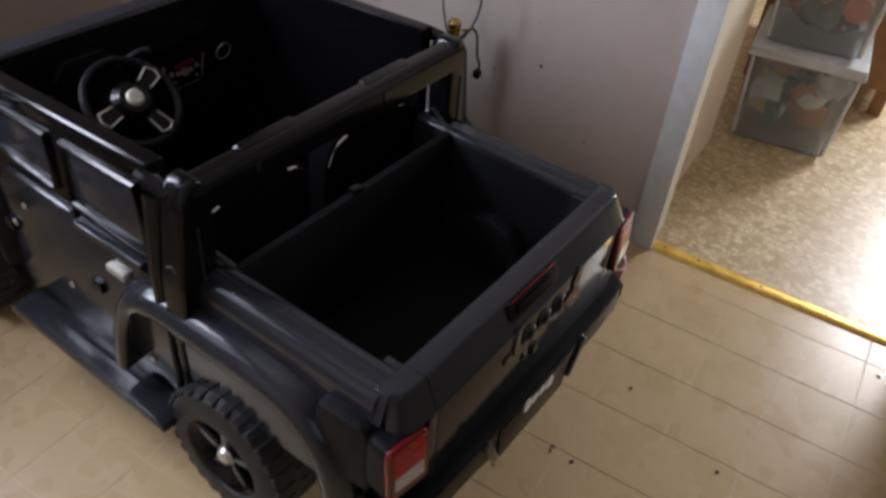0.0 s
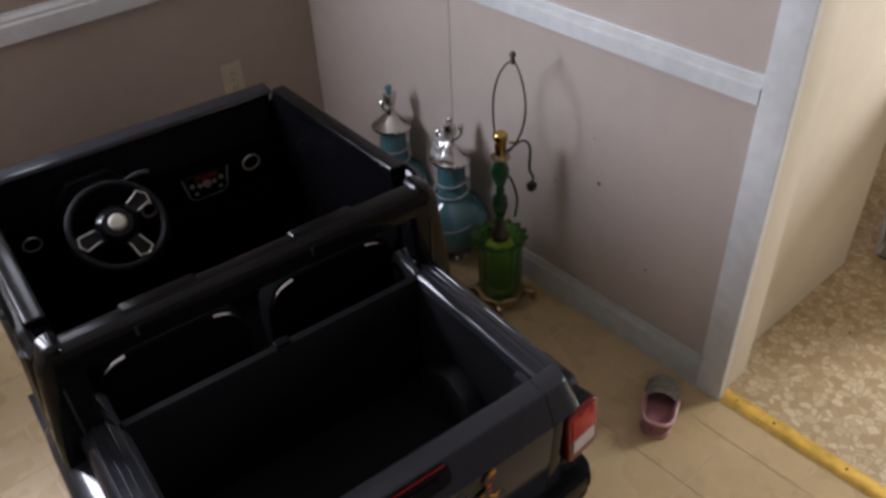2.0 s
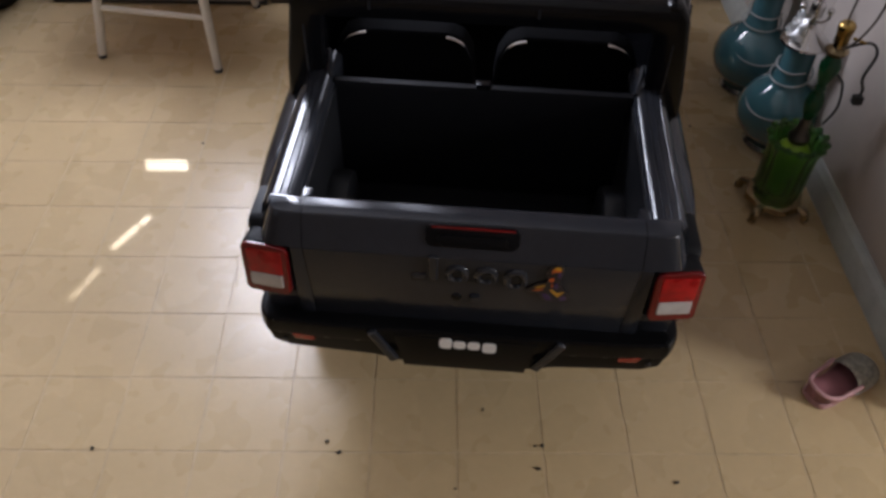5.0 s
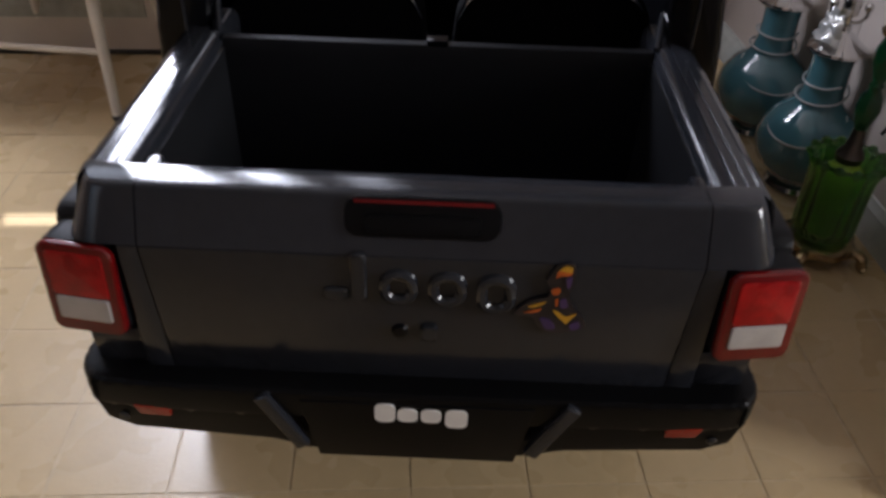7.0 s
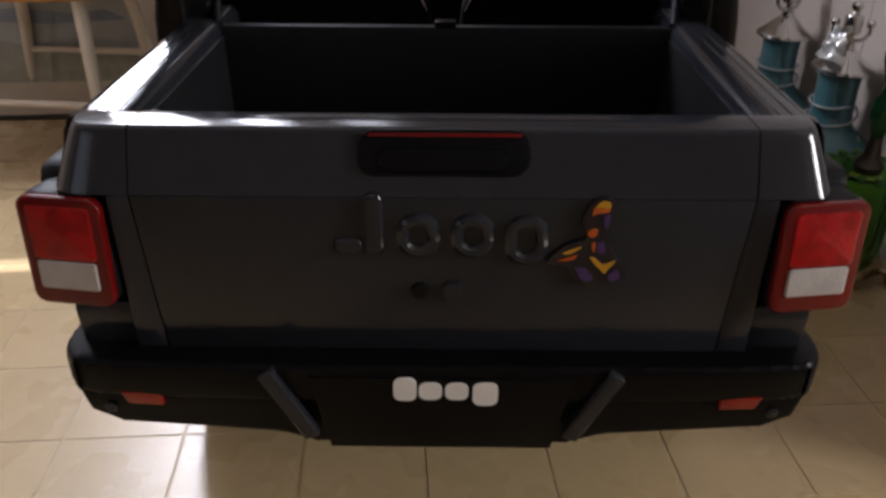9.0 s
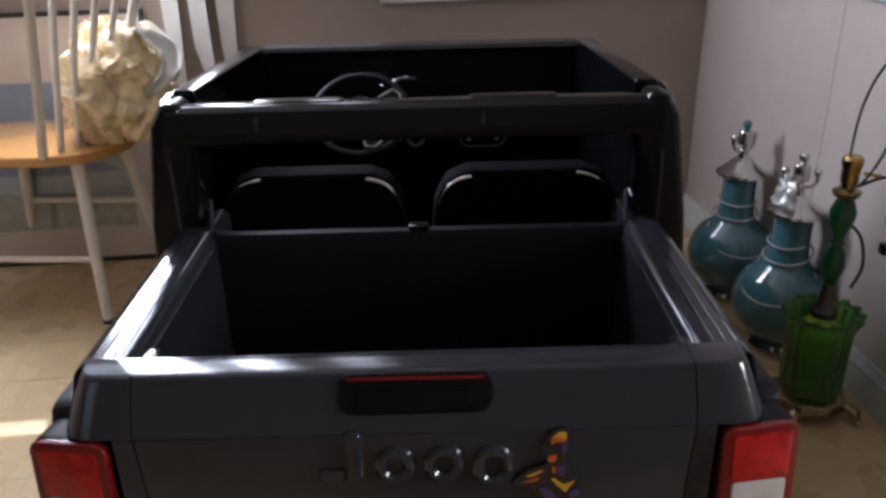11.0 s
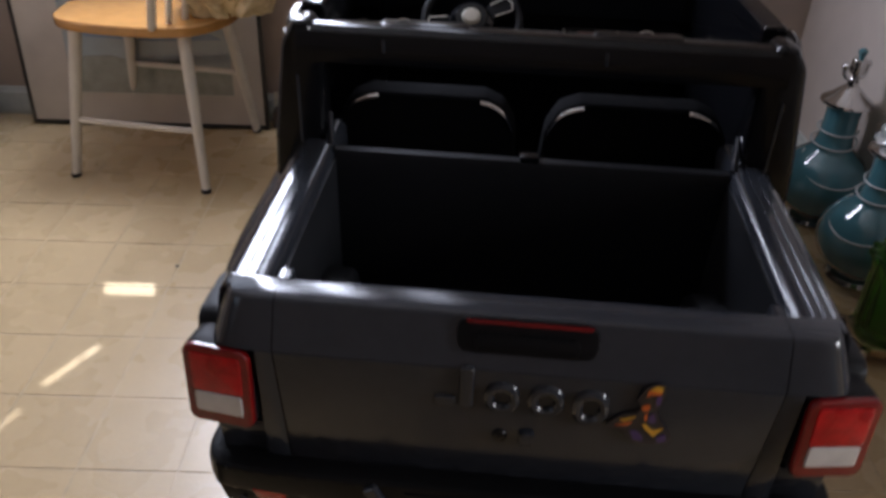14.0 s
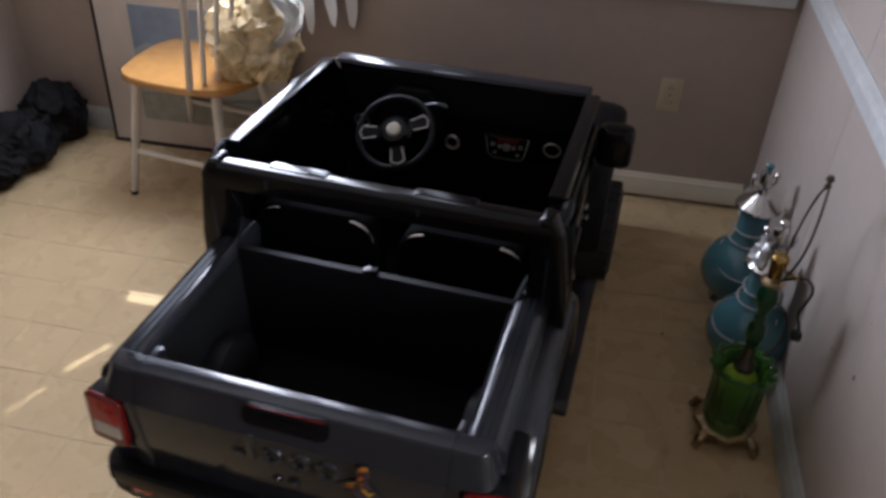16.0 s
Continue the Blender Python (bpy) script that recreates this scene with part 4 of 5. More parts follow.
for s in (-1, 1):
    mirror = part("side_mirror", block((-0.045, -0.036, -0.055), (0.045, 0.036, 0.050), 0.030, 4, turn=Matrix.Translation((s * (0.420 if s < 0 else 0.395), 1.02, 0.635))), BLACK, truck)
    part("arm", tube([(s * 0.33, 1.01, 0.61), (s * 0.375, 1.02, 0.62)], 0.014, 8), BLACK, mirror)
    part("mirror_face", block((-0.026, -0.0385, -0.034), (0.026, -0.0345, 0.030), 0.001, turn=Matrix.Translation((s * (0.420 if s < 0 else 0.395), 1.02, 0.635))), CHROME if s < 0 else BLACK, mirror)


# ---- table lamps without shades, standing on the floor ----
def teal_lamp(x, y, lean, turn, second):
    lamp = thing("teal_table_lamp", pose(x, y, 0, *lean, turn) @ Matrix.Diagonal((1.0, 1.0, 0.90, 1)), "teal glazed bottle-shaped ceramic lamp base without shade" + (", cord wound round neck" if not second else ", beside green glass lamp"), "lamp", "lamps along the wall")
    part("foot", lathe([(0, 0), (0.062, 0), (0.066, 0.008), (0.060, 0.020), (0.048, 0.026), (0.050, 0.034), (0, 0.034)], 28), CHROME, lamp, "tarnished chrome foot")
    part("body", lathe([(0, 0.030), (0.050, 0.030), (0.072, 0.045), (0.100, 0.080), (0.110, 0.115), (0.110, 0.140), (0.102, 0.172), (0.082, 0.205), (0.056, 0.228), (0.046, 0.244), (0.042, 0.270), (0.041, 0.330), (0.043, 0.365), (0.044, 0.374), (0, 0.374)], 44), TEAL, lamp)
    cap = part("cap", lathe([(0.058, 0.366), (0.062, 0.370), (0.060, 0.376), (0.040, 0.392), (0.024, 0.410), (0.014, 0.418), (0.012, 0.430), (0, 0.430)], 32), CHROME, lamp, "flared chrome cap")
    part("stem", tube([(0, 0, 0.418), (0, 0, 0.455)], 0.007, 10), CHROME, cap)
    socket = part("socket", lathe([(0.012, 0.450), (0.017, 0.454), (0.018, 0.485), (0.015, 0.492), (0, 0.492)], 18), CHROME, lamp)
    for s in (-1, 1):
        part("arm", tube(smooth_line([(0, 0, 0.435), (s * 0.022, 0, 0.438), (s * 0.034, 0.003, 0.452), (s * 0.033, 0.004, 0.468)]), 0.0042, 8), CHROME, lamp)
        part("arm_tip", lathe([(0, -0.010), (0.008, -0.006), (0.009, 0.004), (0.005, 0.010), (0, 0.011)], 12, turn=Matrix.Translation((s * 0.033, 0.004, 0.472))), CHROME, lamp)
    part("finial", lathe([(0.006, 0.490), (0.008, 0.500), (0.011, 0.508), (0.011, 0.514), (0.006, 0.520), (0, 0.521)], 16), TEAL if not second else CHROME, socket, "small teal finial" if not second else "")
    # one long cord: wound round the foot of the neck, then slung across the shoulder and belly
    loops = []
    for k in range(17):
        a = 0.5 + 2 * math.pi * k / 9
        tier = k / 16
        loops.append(((0.0475 + 0.012 * (1 - tier) ** 2) * math.cos(a), (0.0475 + 0.012 * (1 - tier) ** 2) * math.sin(a), 0.233 + 0.072 * tier + 0.011 * math.sin(a)))
    part("cord", tube(smooth_line(loops), 0.0027, 7), CORD_WHITE, lamp, "pale cord wound round neck")
    sling = []
    for k in range(13):
        a = radians(150 + 190 * k / 12)
        z = 0.222 - 0.062 * math.sin(math.pi * k / 12)
        r = 0.0635 + (0.222 - z) / 0.062 * 0.0445
        sling.append((r * math.cos(a), r * math.sin(a), z))
    part("cord", tube(smooth_line(sling), 0.0026, 7), CORD_WHITE, lamp, "pale cord slung across belly")
    return lamp


teal_lamp(1.078, 1.095, (0, 0), 20, False)
second_lamp = teal_lamp(1.080, 0.822, (0, 0), -25, True)
film = bmesh.new()
bmesh.ops.create_grid(film, x_segments=14, y_segments=14, size=0.5)
for v in film.verts:
    s, t = v.co.x + 0.5, v.co.y + 0.5
    a = radians(150 + 110 * s)
    r = 0.030 + 0.026 * (1 - t)
    v.co = Vector((r * math.cos(a), r * math.sin(a), 0.395 + 0.075 * t)) + 0.010 * noise.noise_vector(Vector((s * 5, t * 5, 3)))
bmesh.ops.solidify(film, geom=list(film.faces), thickness=0.0008)
part("film_wrap", film, FOIL, second_lamp, "crumpled scrap of clear film", angle=60)

green = thing("green_glass_lamp", pose(1.020, 0.560, 0) @ Matrix.Diagonal((1.1, 1.1, 0.935, 1)), "green glass lamp with gilt foot and wire harp, no shade", "lamp", "lamps along the wall")
foot = part("foot", lathe([(0, 0.020), (0.046, 0.022), (0.066, 0.030), (0.064, 0.046), (0.052, 0.052), (0, 0.052)], 32, wave=0.06, waves=8), GILT, green, "ornate tarnished gilt foot")
for k in range(4):
    a = radians(45 + 90 * k)
    part("claw", tube(smooth_line([(0.055 * math.cos(a), 0.055 * math.sin(a), 0.040), (0.080 * math.cos(a), 0.080 * math.sin(a), 0.034), (0.086 * math.cos(a), 0.086 * math.sin(a), 0.012), (0.094 * math.cos(a), 0.094 * math.sin(a), 0.008)]), 0.010, 8), GILT, foot)
part("body", lathe([(0.040, 0.052), (0.050, 0.060), (0.054, 0.078), (0.054, 0.140), (0.055, 0.205), (0.060, 0.226), (0.066, 0.240), (0.062, 0.246), (0.050, 0.240), (0.047, 0.225), (0.046, 0.085), (0.034, 0.062)], 56, wave=0.04, waves=14), GREEN, green, "fluted bright green glass body", angle=60)
part("core", lathe([(0, 0.064), (0.034, 0.066), (0.038, 0.185), (0.034, 0.212), (0.016, 0.235), (0, 0.236)], 24), GREEN_CORE, green, "yellow-green inner glass")
for k in range(14):
    part("ruffle", lathe([(0, -0.010), (0.007, -0.006), (0.009, 0), (0.007, 0.006), (0, 0.010)], 10, turn=Matrix.Translation((0.062 * math.cos(k * math.pi / 7), 0.062 * math.sin(k * math.pi / 7), 0.243))), GREEN, green)
part("collar", lathe([(0, 0.232), (0.022, 0.236), (0.024, 0.250), (0.014, 0.268), (0.010, 0.309), (0, 0.309)], 20), WIRE, green)
part("stem", lathe([(0, 0.306), (0.0098, 0.308), (0.0164, 0.335), (0.0197, 0.352), (0.0164, 0.380), (0.0082, 0.396), (0.0123, 0.402), (0.0082, 0.408), (0.0123, 0.425), (0.0197, 0.450), (0.0213, 0.470), (0.0148, 0.492), (0.0098, 0.502), (0, 0.503)], 20, wave=0.06, waves=8), GREEN_DARK, green, "dark green faceted glass stem", angle=60)
part("collar", lathe([(0, 0.500), (0.020, 0.502), (0.024, 0.512), (0.012, 0.520), (0.012, 0.530), (0, 0.53)], 18), GILT, green)
part("socket", lathe([(0.010, 0.528), (0.014, 0.532), (0.015, 0.560), (0.017, 0.566), (0.017, 0.578), (0.013, 0.584), (0, 0.584)], 20), BRASS, green, "brass bulb socket")
harp = smooth_line([(0.004 + u * 0.20 + lift, u, z) for u, z, lift in ((0.014, 0.525, 0), (0.030, 0.545, 0.004), (0.050, 0.60, 0.012), (0.057, 0.66, 0.020), (0.044, 0.72, 0.028), (0.012, 0.766, 0.034), (-0.012, 0.766, 0.034), (-0.042, 0.72, 0.032), (-0.056, 0.66, 0.028), (-0.050, 0.60, 0.020), (-0.030, 0.545, 0.008), (-0.014, 0.525, 0))], 8)
part("harp", tube(harp, 0.0024, 8), WIRE, green, "thin bent wire harp")
part("finial", lathe([(0.004, 0.765), (0.007, 0.772), (0.004, 0.780), (0.008, 0.788), (0.005, 0.797), (0, 0.799)], 12, turn=Matrix.Translation((0.036, 0, 0))), WIRE, green)
part("cord", tube(smooth_line([(0.010, -0.010, 0.525), (0.050, -0.020, 0.545), (0.066, -0.030, 0.52), (0.050, -0.045, 0.47), (0.058, -0.05, 0.44), (0.060, -0.045, 0.415)]), 0.0032, 6), CORD_BLACK, green, "short black cord with plug")
part("plug", block((0.050, -0.054, 0.395), (0.070, -0.036, 0.418), 0.004), CORD_BLACK, green)
part("cord", tube(smooth_line([(0.030, 0.02, 0.43), (0.052, 0.015, 0.40), (0.048, -0.01, 0.35), (0.020, -0.03, 0.315)]), 0.0030, 6), CORD_BLACK, green)
part("light_switch", tube([(0.015, -0.012, 0.552), (0.034, -0.030, 0.552)], 0.0035, 8), BRASS, green)


# ---- chair by the window ----
chair = thing("dining_chair", pose(-0.70, 1.356, 0) @ Matrix.Diagonal((0.9, 0.9, 0.94, 1)), "wooden chair with honey seat and cream spindles and legs", "chair")
seat_line = [(-0.258, -0.07), (-0.225, -0.115), (-0.14, -0.15), (-0.03, -0.168), (0.09, -0.172), (0.18, -0.14), (0.245, -0.05), (0.258, 0.05), (0.242, 0.15), (0.17, 0.235), (0.06, 0.272), (-0.07, 0.278), (-0.18, 0.255), (-0.24, 0.17), (-0.262, 0.04)]
part("seat", prism([(p.x, p.y) for p in smooth_line([(*q, 0) for q in seat_line + seat_line[:1]], 4)[:-1]], 0.428, 0.458, "z", 0.009, 3), SEAT_WOOD, chair, "honey-varnished wooden seat")
LEGS = [((-0.19, -0.09), (-0.255, -0.168)), ((0.13, -0.12), (0.167, -0.246)), ((0.19, 0.10), (0.232, 0.182)), ((-0.13, 0.16), (-0.20, 0.238))]
for (ax, ay), (bx, by) in LEGS:
    leg = part("leg", tube([(bx + (ax - bx) * k / 8, by + (ay - by) * k / 8, 0.432 * k / 8) for k in range(9)], 0.0185, 12, taper=(0.72, 1.05)), CHAIR_WHITE, chair)
    part("foot_tip", lathe([(0, 0), (0.013, 0), (0.0150, 0.003), (0.0145, 0.012), (0, 0.012)], 14, turn=Matrix.Translation((bx, by, 0))), RUBBER, leg, "dark worn foot tip")
for i, j, z in ((0, 1, 0.17), (2, 3, 0.22)):
    pts = [Vector((LEGS[k][1][0] + (LEGS[k][0][0] - LEGS[k][1][0]) * z / 0.432, LEGS[k][1][1] + (LEGS[k][0][1] - LEGS[k][1][1]) * z / 0.432, z)) for k in (i, j)]
    part("stretcher", tube(pts, 0.0095, 8), CHAIR_WHITE, chair)
for k in range(6):
    t = k / 5
    foot_at = Vector((0.06 + 0.175 * t, -0.165 + 0.20 * t, 0.452))
    part("spindle", tube([foot_at, foot_at + Vector((0.05, -0.045, 0.24)), foot_at + Vector((0.10 + 0.04 * t, -0.09 + 0.03 * t, 0.50))], 0.0125 if k in (0, 5) else 0.0095, 10), CHAIR_WHITE, chair)
part("top_rail", tube(smooth_line([(0.13, -0.27, 0.955), (0.24, -0.20, 0.975), (0.34, -0.06, 0.965), (0.40, 0.02, 0.945)]), 0.022, 10), CHAIR_WHITE, chair)

# plastic bag heaped on the chair
bag = bmesh.new()
bmesh.ops.create_icosphere(bag, subdivisions=6, radius=1)
for v in bag.verts:
    way = math.atan2(v.co.y, v.co.x)
    v.co = Vector((v.co.x * 0.135, v.co.y * 0.12, v.co.z * 0.17))
    v.co.z = max(v.co.z, -0.10)
    pleat = abs(math.sin(5.5 * way + 3.0 * noise.noise(v.co * 9))) ** 0.6
    v.co *= 0.90 + 0.14 * pleat
    v.co += 0.030 * noise.noise_vector(v.co * 11) + 0.014 * noise.noise_vector(v.co * 33) + 0.006 * noise.noise_vector(v.co * 80)
    v.co.z = max(v.co.z, -0.112)
sack = thing("plastic_bag", pose(-0.485, 1.365, 0.543, 0, 0, 15), "yellowed crumpled plastic bag heaped on chair seat", "bag")
part("sack", bag, BAG, sack, angle=60)
for k in range(3):
    a = -0.7 + 0.9 * k
    fold = bmesh.new()
    bmesh.ops.create_grid(fold, x_segments=10, y_segments=16, size=0.5)
    for v in fold.verts:
        s, t = v.co.x, v.co.y + 0.5
        turn = a + 0.55 * s + 0.25 * math.sin(5 * t + k)
        r = 0.075 + 0.075 * math.sin(math.pi * min(1, t * 0.9 + 0.1)) + 0.016 * math.cos(14 * s)
        v.co = Vector((r * math.cos(turn), r * 0.9 * math.sin(turn), 0.165 - 0.20 * t)) + 0.012 * noise.noise_vector(Vector((s * 6, t * 6, k)))
    bmesh.ops.solidify(fold, geom=list(fold.faces), thickness=0.0012)
    part("fold", fold, BAG_WHITE, sack, "loose white plastic fold", angle=60)

# ---- leaning poster ----
lean = Matrix.Translation((-0.822, 1.527, 0.004)) @ Matrix.Rotation(radians(-4.6), 4, "X") @ Matrix.Scale(0.89, 4)
poster = thing("framed_poster", lean, "large black-framed landscape poster leaning against wall", "picture")
part("sheet", block((-0.400, 0.004, 0.012), (0.400, 0.012, 0.80)), PAPER, poster)
for lo, hi in (((-0.412, 0, 0), (0.412, 0.02, 0.014)), ((-0.412, 0, 0.798), (0.412, 0.02, 0.812)), ((-0.412, 0, 0.0145), (-0.400, 0.02, 0.7975)), ((0.400, 0, 0.0145), (0.412, 0.02, 0.7975))):
    part("frame_bar", block(lo, hi, 0.002), FRAME_BLACK, poster)
part("print", block((-0.25, 0.0025, 0.12), (0.30, 0.0038, 0.60)), SEA_INK, poster, "washed-out seaside landscape print")
part("print_sky", block((-0.25, 0.0005, 0.42), (0.30, 0.0024, 0.60)), SKY_INK, poster)
part("print_shore", prism([(-0.25, 0.12), (0.30, 0.12), (0.30, 0.20), (0.12, 0.235), (0.02, 0.215), (-0.10, 0.25), (-0.25, 0.24)], 0.0005, 0.0024, "y"), GRASS_INK, poster)
part("print_rock", prism([(-0.20, 0.33), (-0.05, 0.35), (0.10, 0.33), (0.22, 0.34), (0.28, 0.31), (0.05, 0.30), (-0.18, 0.31)], 0.0005, 0.0024, "y"), SKY_INK, poster)
part("print_cliff", prism([(-0.25, 0.42), (-0.19, 0.45), (-0.10, 0.43), (-0.02, 0.405), (-0.10, 0.39), (-0.25, 0.385)], -0.0012, 0.0004, "y"), SEA_INK, poster)
part("print_cliff", prism([(0.08, 0.42), (0.16, 0.455), (0.24, 0.44), (0.30, 0.45), (0.30, 0.38), (0.16, 0.39)], -0.0012, 0.0004, "y"), GRASS_INK, poster)

# ---- dark bags along the side wall ----
for x, y, r, h, seed in ((-1.43, 1.16, 0.11, 0.17, 1), (-1.42, 1.32, 0.12, 0.20, 4), (-1.40, 1.49, 0.11, 0.25, 9), (-1.44, 1.00, 0.10, 0.15, 13), (-1.46, 0.84, 0.09, 0.14, 17)):
    bm = bmesh.new()
    bmesh.ops.create_icosphere(bm, subdivisions=5, radius=1)
    for v in bm.verts:
        v.co = Vector((v.co.x * r, v.co.y * r * 1.05, v.co.z * h * 0.5))
        v.co += 0.030 * noise.noise_vector(v.co * 14 + Vector((seed, 0, 0))) + 0.014 * noise.noise_vector(v.co * 42) + 0.006 * noise.noise_vector(v.co * 110)
        v.co.z = max(v.co.z, -h * 0.42)
    single("dark_bag", bm, DARK_BAG, "small black crumpled bag on floor against side wall", "bag", pose(x, y, h * 0.42 + 0.001), group="bags by the wall", angle=60)


# ---- clog shoe ----
shoe = thing("child_clog", pose(0.936, -0.048, 0, 0, 0, -61), "pink child's rubber clog with pale patterned toe", "shoe")
SOLE = [(0.0, -0.006), (0.026, 0.002), (0.034, 0.03), (0.033, 0.075), (0.042, 0.125), (0.036, 0.160), (0.014, 0.180), (-0.010, 0.180), (-0.034, 0.162), (-0.042, 0.125), (-0.034, 0.075), (-0.034, 0.03), (-0.026, 0.002)]
sole_line = [(p.x, p.y) for p in smooth_line([(*q, 0) for q in SOLE + SOLE[:1]], 4)[:-1]]
part("sole", prism(sole_line, 0.0, 0.016, "z", 0.004), PINK, shoe)
part("insole", prism([(x * 0.86, 0.008 + y * 0.92) for x, y in sole_line], 0.0162, 0.019, "z"), PINK_IN, shoe, "dark pink insole")


def shell(y0, y1, height, material, name, label=""):
    bm = bmesh.new()
    rows = []
    for k in range(13):
        y = y0 + (y1 - y0) * k / 12
        w = 0.036 + 0.007 * math.sin(math.pi * min(1, max(0, (y - 0.05) / 0.13)))
        if y > 0.15:
            w *= math.sqrt(max(0.05, 1 - ((y - 0.15) / 0.032) ** 2))
        if y < 0.02:
            w *= math.sqrt(max(0.05, 1 - ((0.02 - y) / 0.028) ** 2))
        h = height(y)
        rows.append([(w * math.cos(math.pi * j / 12), y, 0.012 + h * math.sin(math.pi * j / 12) ** 0.8) for j in range(13)])
    outer = [[bm.verts.new(p) for p in r] for r in rows]
    for a, b in zip(outer, outer[1:]):
        for j in range(12):
            bm.faces.new((a[j], a[j + 1], b[j + 1], b[j]))
    bmesh.ops.solidify(bm, geom=list(bm.faces), thickness=0.003)
    return part(name, bm, material, shoe, label, angle=60)


shell(0.085, 0.181, lambda y: 0.052 * math.sqrt(max(0.04, 1 - ((y - 0.085) / 0.098) ** 2)), SHOE_PALE, "toe_cap", "pale patterned toe cap")
rim = bmesh.new()
for s in (-1, 1):
    tube(smooth_line([(s * 0.040, 0.095, 0.040), (s * 0.037, 0.06, 0.034), (s * 0.035, 0.03, 0.036), (s * 0.022, 0.004, 0.044), (0, -0.004, 0.047)]), 0.005, 8, bm=rim)
part("collar", rim, PINK, shoe)
for s in (-1, 1):
    wall_line = smooth_line([(s * 0.041, 0.10, 0), (s * 0.036, 0.06, 0), (s * 0.034, 0.03, 0), (s * 0.022, 0.003, 0), (0, -0.005, 0)], 5)
    bm = bmesh.new()
    lower, upper = ([bm.verts.new((p.x, p.y, z)) for p in wall_line] for z in (0.010, 0.042))
    for k in range(len(wall_line) - 1):
        bm.faces.new((lower[k], lower[k + 1], upper[k + 1], upper[k]))
    bmesh.ops.solidify(bm, geom=list(bm.faces), thickness=0.003)
    part("side", bm, PINK, shoe, angle=60)

# ---- storage boxes in the kitchen ----
def storage_box(x, y, z, w, d, h, seed, label):
    box = thing("storage_box", pose(x, y, z, 0, 0, 6), label, "storage box", "kitchen storage boxes")
    bm = bmesh.new()
    lo = [(-w / 2 * 0.90, -d / 2 * 0.90), (w / 2 * 0.90, -d / 2 * 0.90), (w / 2 * 0.90, d / 2 * 0.90), (-w / 2 * 0.90, d / 2 * 0.90)]
    hi = [(p[0] / 0.90, p[1] / 0.90) for p in lo]
    rows = [[bm.verts.new((*p, zz)) for p in pts] for pts, zz in ((lo, 0.003), (hi, h))]
    bm.faces.new(rows[0][::-1])
    for k in range(4):
        bm.faces.new((rows[0][k], rows[0][(k + 1) % 4], rows[1][(k + 1) % 4], rows[1][k]))
    bmesh.ops.bevel(bm, geom=[e for e in bm.edges if e.is_manifold], offset=0.02, segments=3, profile=0.6, affect="EDGES")
    bmesh.ops.solidify(bm, geom=list(bm.faces), thickness=0.0025)
    part("tub", bm, BOX_CLEAR, box)
    lid = part("lid", block((-w / 2 - 0.012, -d / 2 - 0.012, h - 0.012), (w / 2 + 0.012, d / 2 + 0.012, h + 0.014), 0.008, 3), BOX_LID, box, "milky white lid")
    part("lid_lip", tube([(-w / 2 - 0.010, -d / 2 - 0.010, h - 0.014), (w / 2 + 0.010, -d / 2 - 0.010, h - 0.014), (w / 2 + 0.010, d / 2 + 0.010, h - 0.014), (-w / 2 - 0.010, d / 2 + 0.010, h - 0.014)], 0.007, 8, closed=True), BOX_LID, lid)
    for sx in (-1, 1):
        for sy in (-1, 1):
            part("corner_rib", tube([(sx * w / 2 * 0.895, sy * d / 2 * 0.895, 0.02), (sx * w / 2 * 0.985, sy * d / 2 * 0.985, h - 0.02)], 0.007, 8), BOX_LID, box)
    pick = random.Random(seed)
    for k in range(44):
        r = pick.uniform(0.026, 0.060)
        bm = bmesh.new()
        kind = pick.randrange(4)
        if kind == 0:
            bmesh.ops.create_icosphere(bm, subdivisions=3, radius=r * 0.8)
            crumple(bm, r * 0.3, 1.2 / r, k)
        elif kind == 1:
            block((-r, -r * 0.7, -r * 0.3), (r, r * 0.7, r * 0.3), r * 0.08, 2, bm=bm)
        elif kind == 2:
            lathe([(0, -r * 0.8), (r * 0.7, -r * 0.8), (r * 0.8, 0), (r * 0.5, r * 0.7), (0, r * 0.8)], 14, bm=bm)
        else:
            bmesh.ops.create_grid(bm, x_segments=8, y_segments=8, size=r * 1.2)
            for v in bm.verts:
                v.co.z = 0.35 * r * math.sin(v.co.x / r * 2.2 + k) + 0.2 * r * math.cos(v.co.y / r * 3)
            bmesh.ops.solidify(bm, geom=list(bm.faces), thickness=0.002)
        bmesh.ops.transform(bm, matrix=pose(pick.uniform(-w / 2 * 0.66, w / 2 * 0.66), pick.uniform(-d / 2 * 0.66, d / 2 * 0.66), 0.075 + (h - 0.15) * (k / 44), pick.uniform(0, 180), pick.uniform(0, 180), pick.uniform(0, 180)), verts=bm.verts)
        part("toy", bm, TOYS[pick.randrange(len(TOYS))], box)
    return box


storage_box(2.13, -0.220, 0, 0.38, 0.34, 0.34, 3, "clear plastic storage box full of coloured toys")
storage_box(2.14, -0.215, 0.356, 0.36, 0.32, 0.30, 7, "upper clear plastic box of coloured toys")
cabinet = thing("kitchen_cabinet", pose(2.75, -0.28, 0), "brown wooden kitchen stand behind storage boxes", "cabinet")
part("body", block((-0.30, -0.24, 0.10), (0.30, 0.30, 0.75), 0.006), KITCHEN_WOOD, cabinet)
part("top", block((-0.32, -0.26, 0.752), (0.32, 0.32, 0.78), 0.006), KITCHEN_WOOD, cabinet)
for x in (-0.27, 0.27):
    for y in (-0.21, 0.27):
        part("leg", block((x - 0.025, y - 0.025, 0), (x + 0.025, y + 0.025, 0.099), 0.004), KITCHEN_WOOD, cabinet)

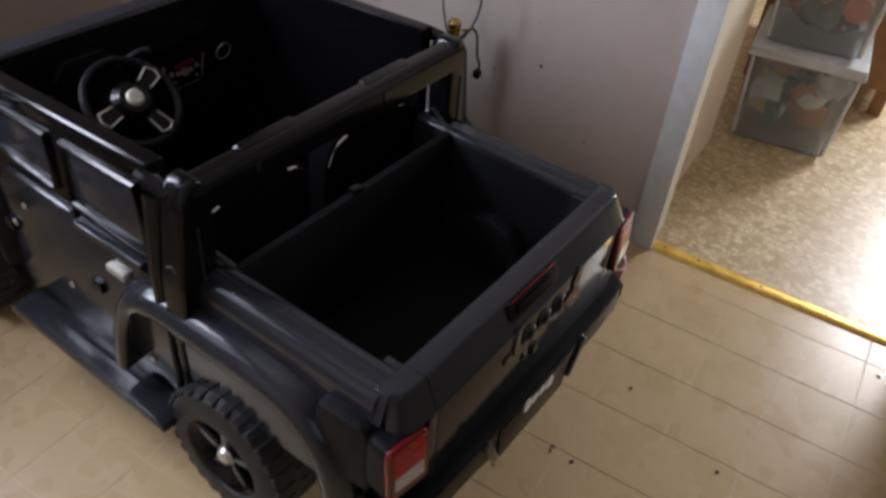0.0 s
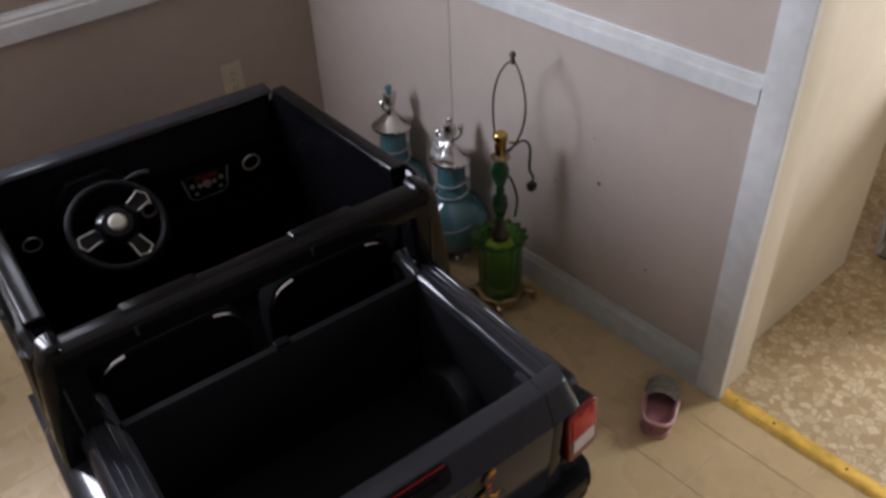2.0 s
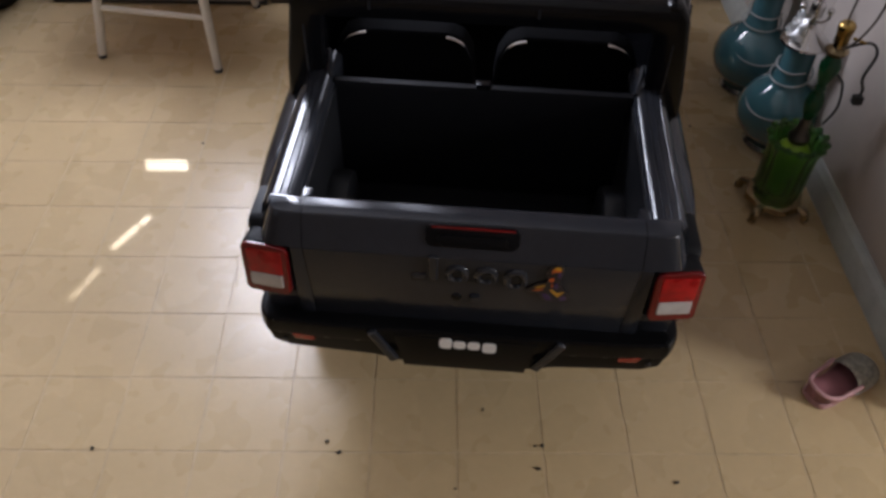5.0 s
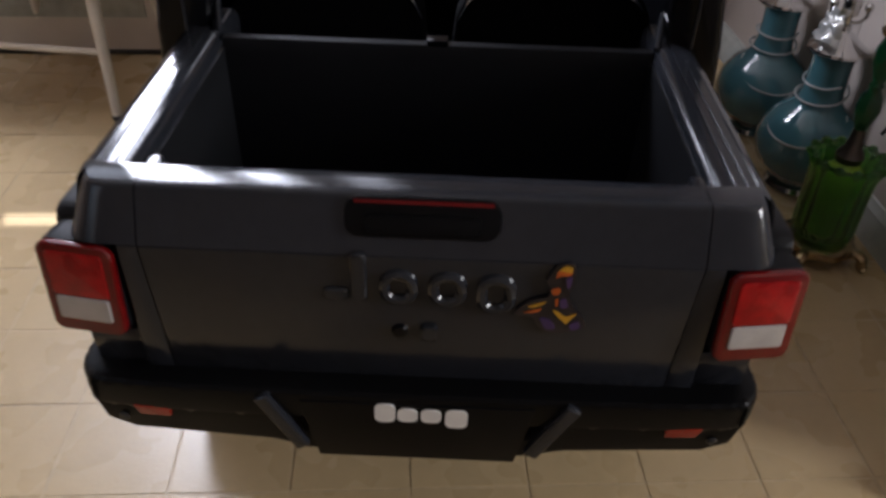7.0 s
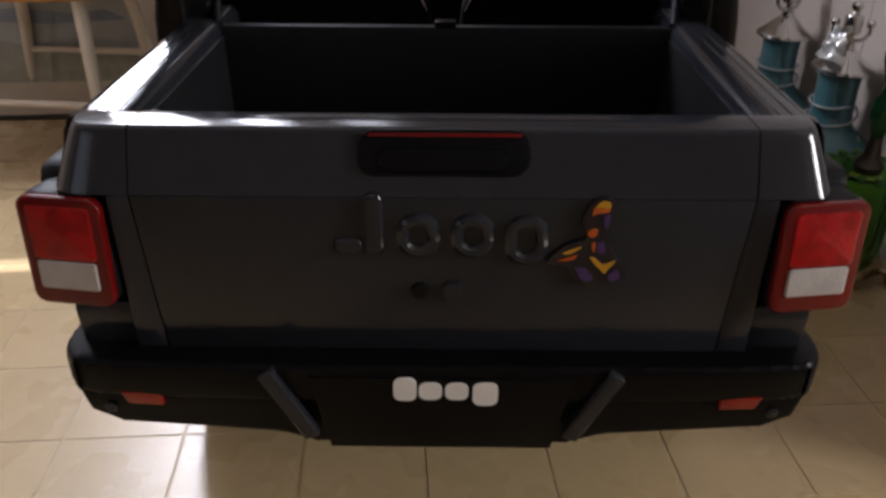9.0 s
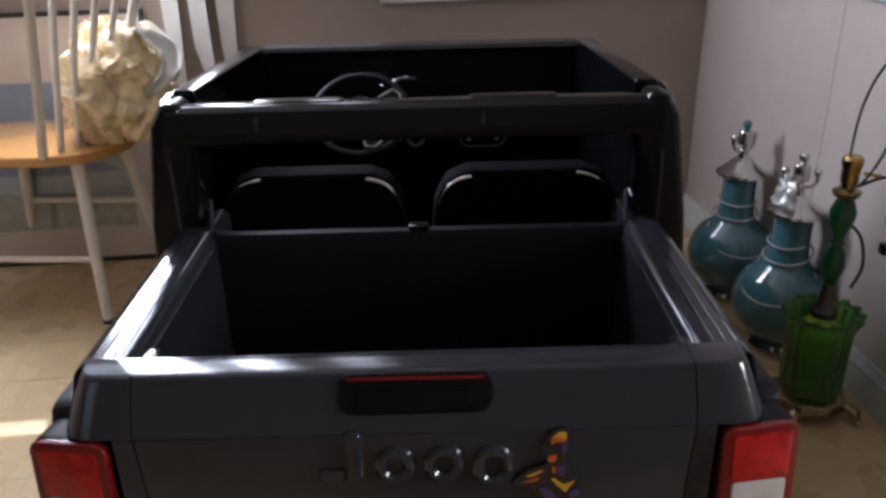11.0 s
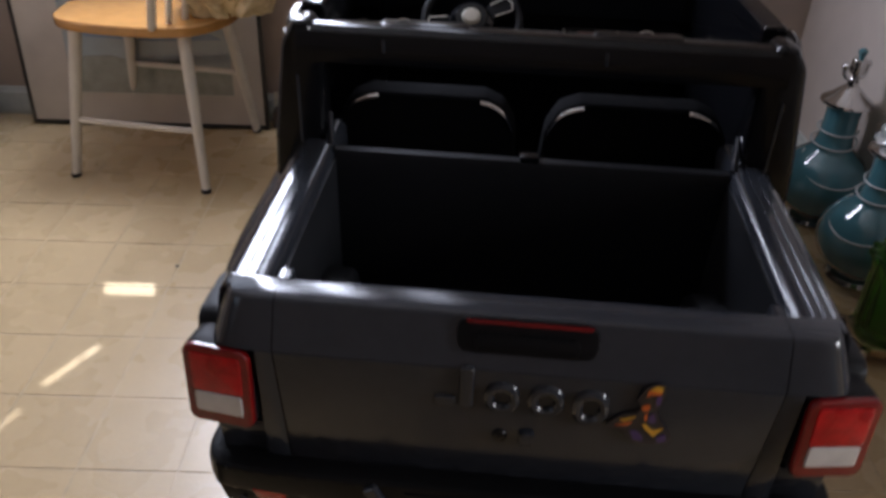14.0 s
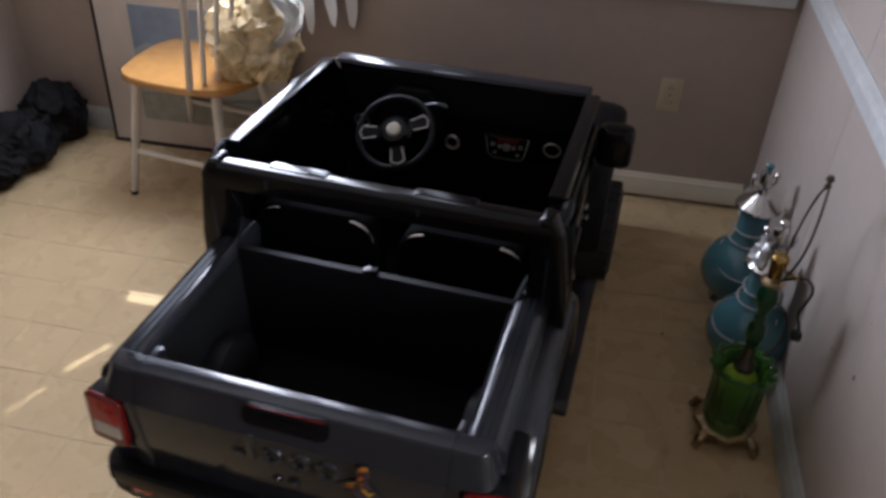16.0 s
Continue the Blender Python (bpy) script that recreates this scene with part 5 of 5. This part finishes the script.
# ---- crumbs, wall marks ----
CRUMBS = [(0.232, -0.075), (-0.089, -0.152), (0.876, 0.888), (0.817, 0.636), (0.498, -0.483), (1.017, -0.737), (1.595, -0.190), (-0.528, 0.784), (-0.062, -0.176), (0.335, -0.159), (-0.560, -0.170), (0.610, -0.238), (0.171, -0.254), (0.350, -0.159), (0.337, -0.210)]
for k, (x, y) in enumerate(CRUMBS):
    bm = bmesh.new()
    bmesh.ops.create_icosphere(bm, subdivisions=2, radius=0.0036)
    for v in bm.verts:
        v.co = Vector((v.co.x * (0.7 + 0.5 * (k % 3)), v.co.y, v.co.z * 0.5))
    crumple(bm, 0.002, 200, k)
    single("crumb", bm, DIRT, "dark crumb of dirt lying on floor", "dirt", pose(x, y, 0.0022, 0, 0, 50 * k), group="floor crumbs")

for y, z, r in ((0.352, 0.427, 0.006), (0.185, 0.248, 0.004), (0.494, 0.372, 0.003), (0.377, 0.546, 0.002)):
    single("nail_hole", lathe([(0, 0.0012), (r * 0.7, 0.001), (r, 0), (0, -0.0005)], 9, turn=Matrix.Translation((X_WALL - 0.0004, y, z)) @ Matrix.Rotation(radians(-90), 4, "Y")), SCUFF, "small dark mark on painted wall panel", "wall mark", group="wall marks")

# ---- floor tiles ----
tile_mesh = mesh_of("tile", prism([(-0.0850, -0.0850), (0.0850, -0.0850), (0.0850, 0.0850), (-0.0850, 0.0850)], -0.0008, 0.0, "z"), TILE)
for i in range(-10, 6):
    for j in range(-6, 11):
        x, y = (i + 0.5) * TILE_SIZE, (j + 0.5) * TILE_SIZE
        if x > X_WALL - 0.06 or x < -1.72 or y > Y_BACK - 0.02:
            continue
        ob = new("tile", tile_mesh)
        ob.parent = floor
        ob.location = (x, y, 0)
rest = bmesh.new()
for i in range(-13, 7):
    for j in range(-17, 11):
        x, y = (i + 0.5) * TILE_SIZE, (j + 0.5) * TILE_SIZE
        inside = -10 <= i < 6 and -6 <= j < 11 and x <= X_WALL - 0.06 and x >= -1.72 and y <= Y_BACK - 0.02
        if inside or y > Y_BACK + 0.02 or x - 0.0850 > 1.143:
            continue
        x1 = min(x + 0.0850, 1.143)
        vs = [rest.verts.new(p) for p in ((x - 0.0850, y - 0.0850, 0), (x1, y - 0.0850, 0), (x1, y + 0.0850, 0), (x - 0.0850, y + 0.0850, 0))]
        rest.faces.new(vs)
far_tiles = part("far_tiles", rest, TILE, floor)
tagged(far_tiles, kind="stuff")
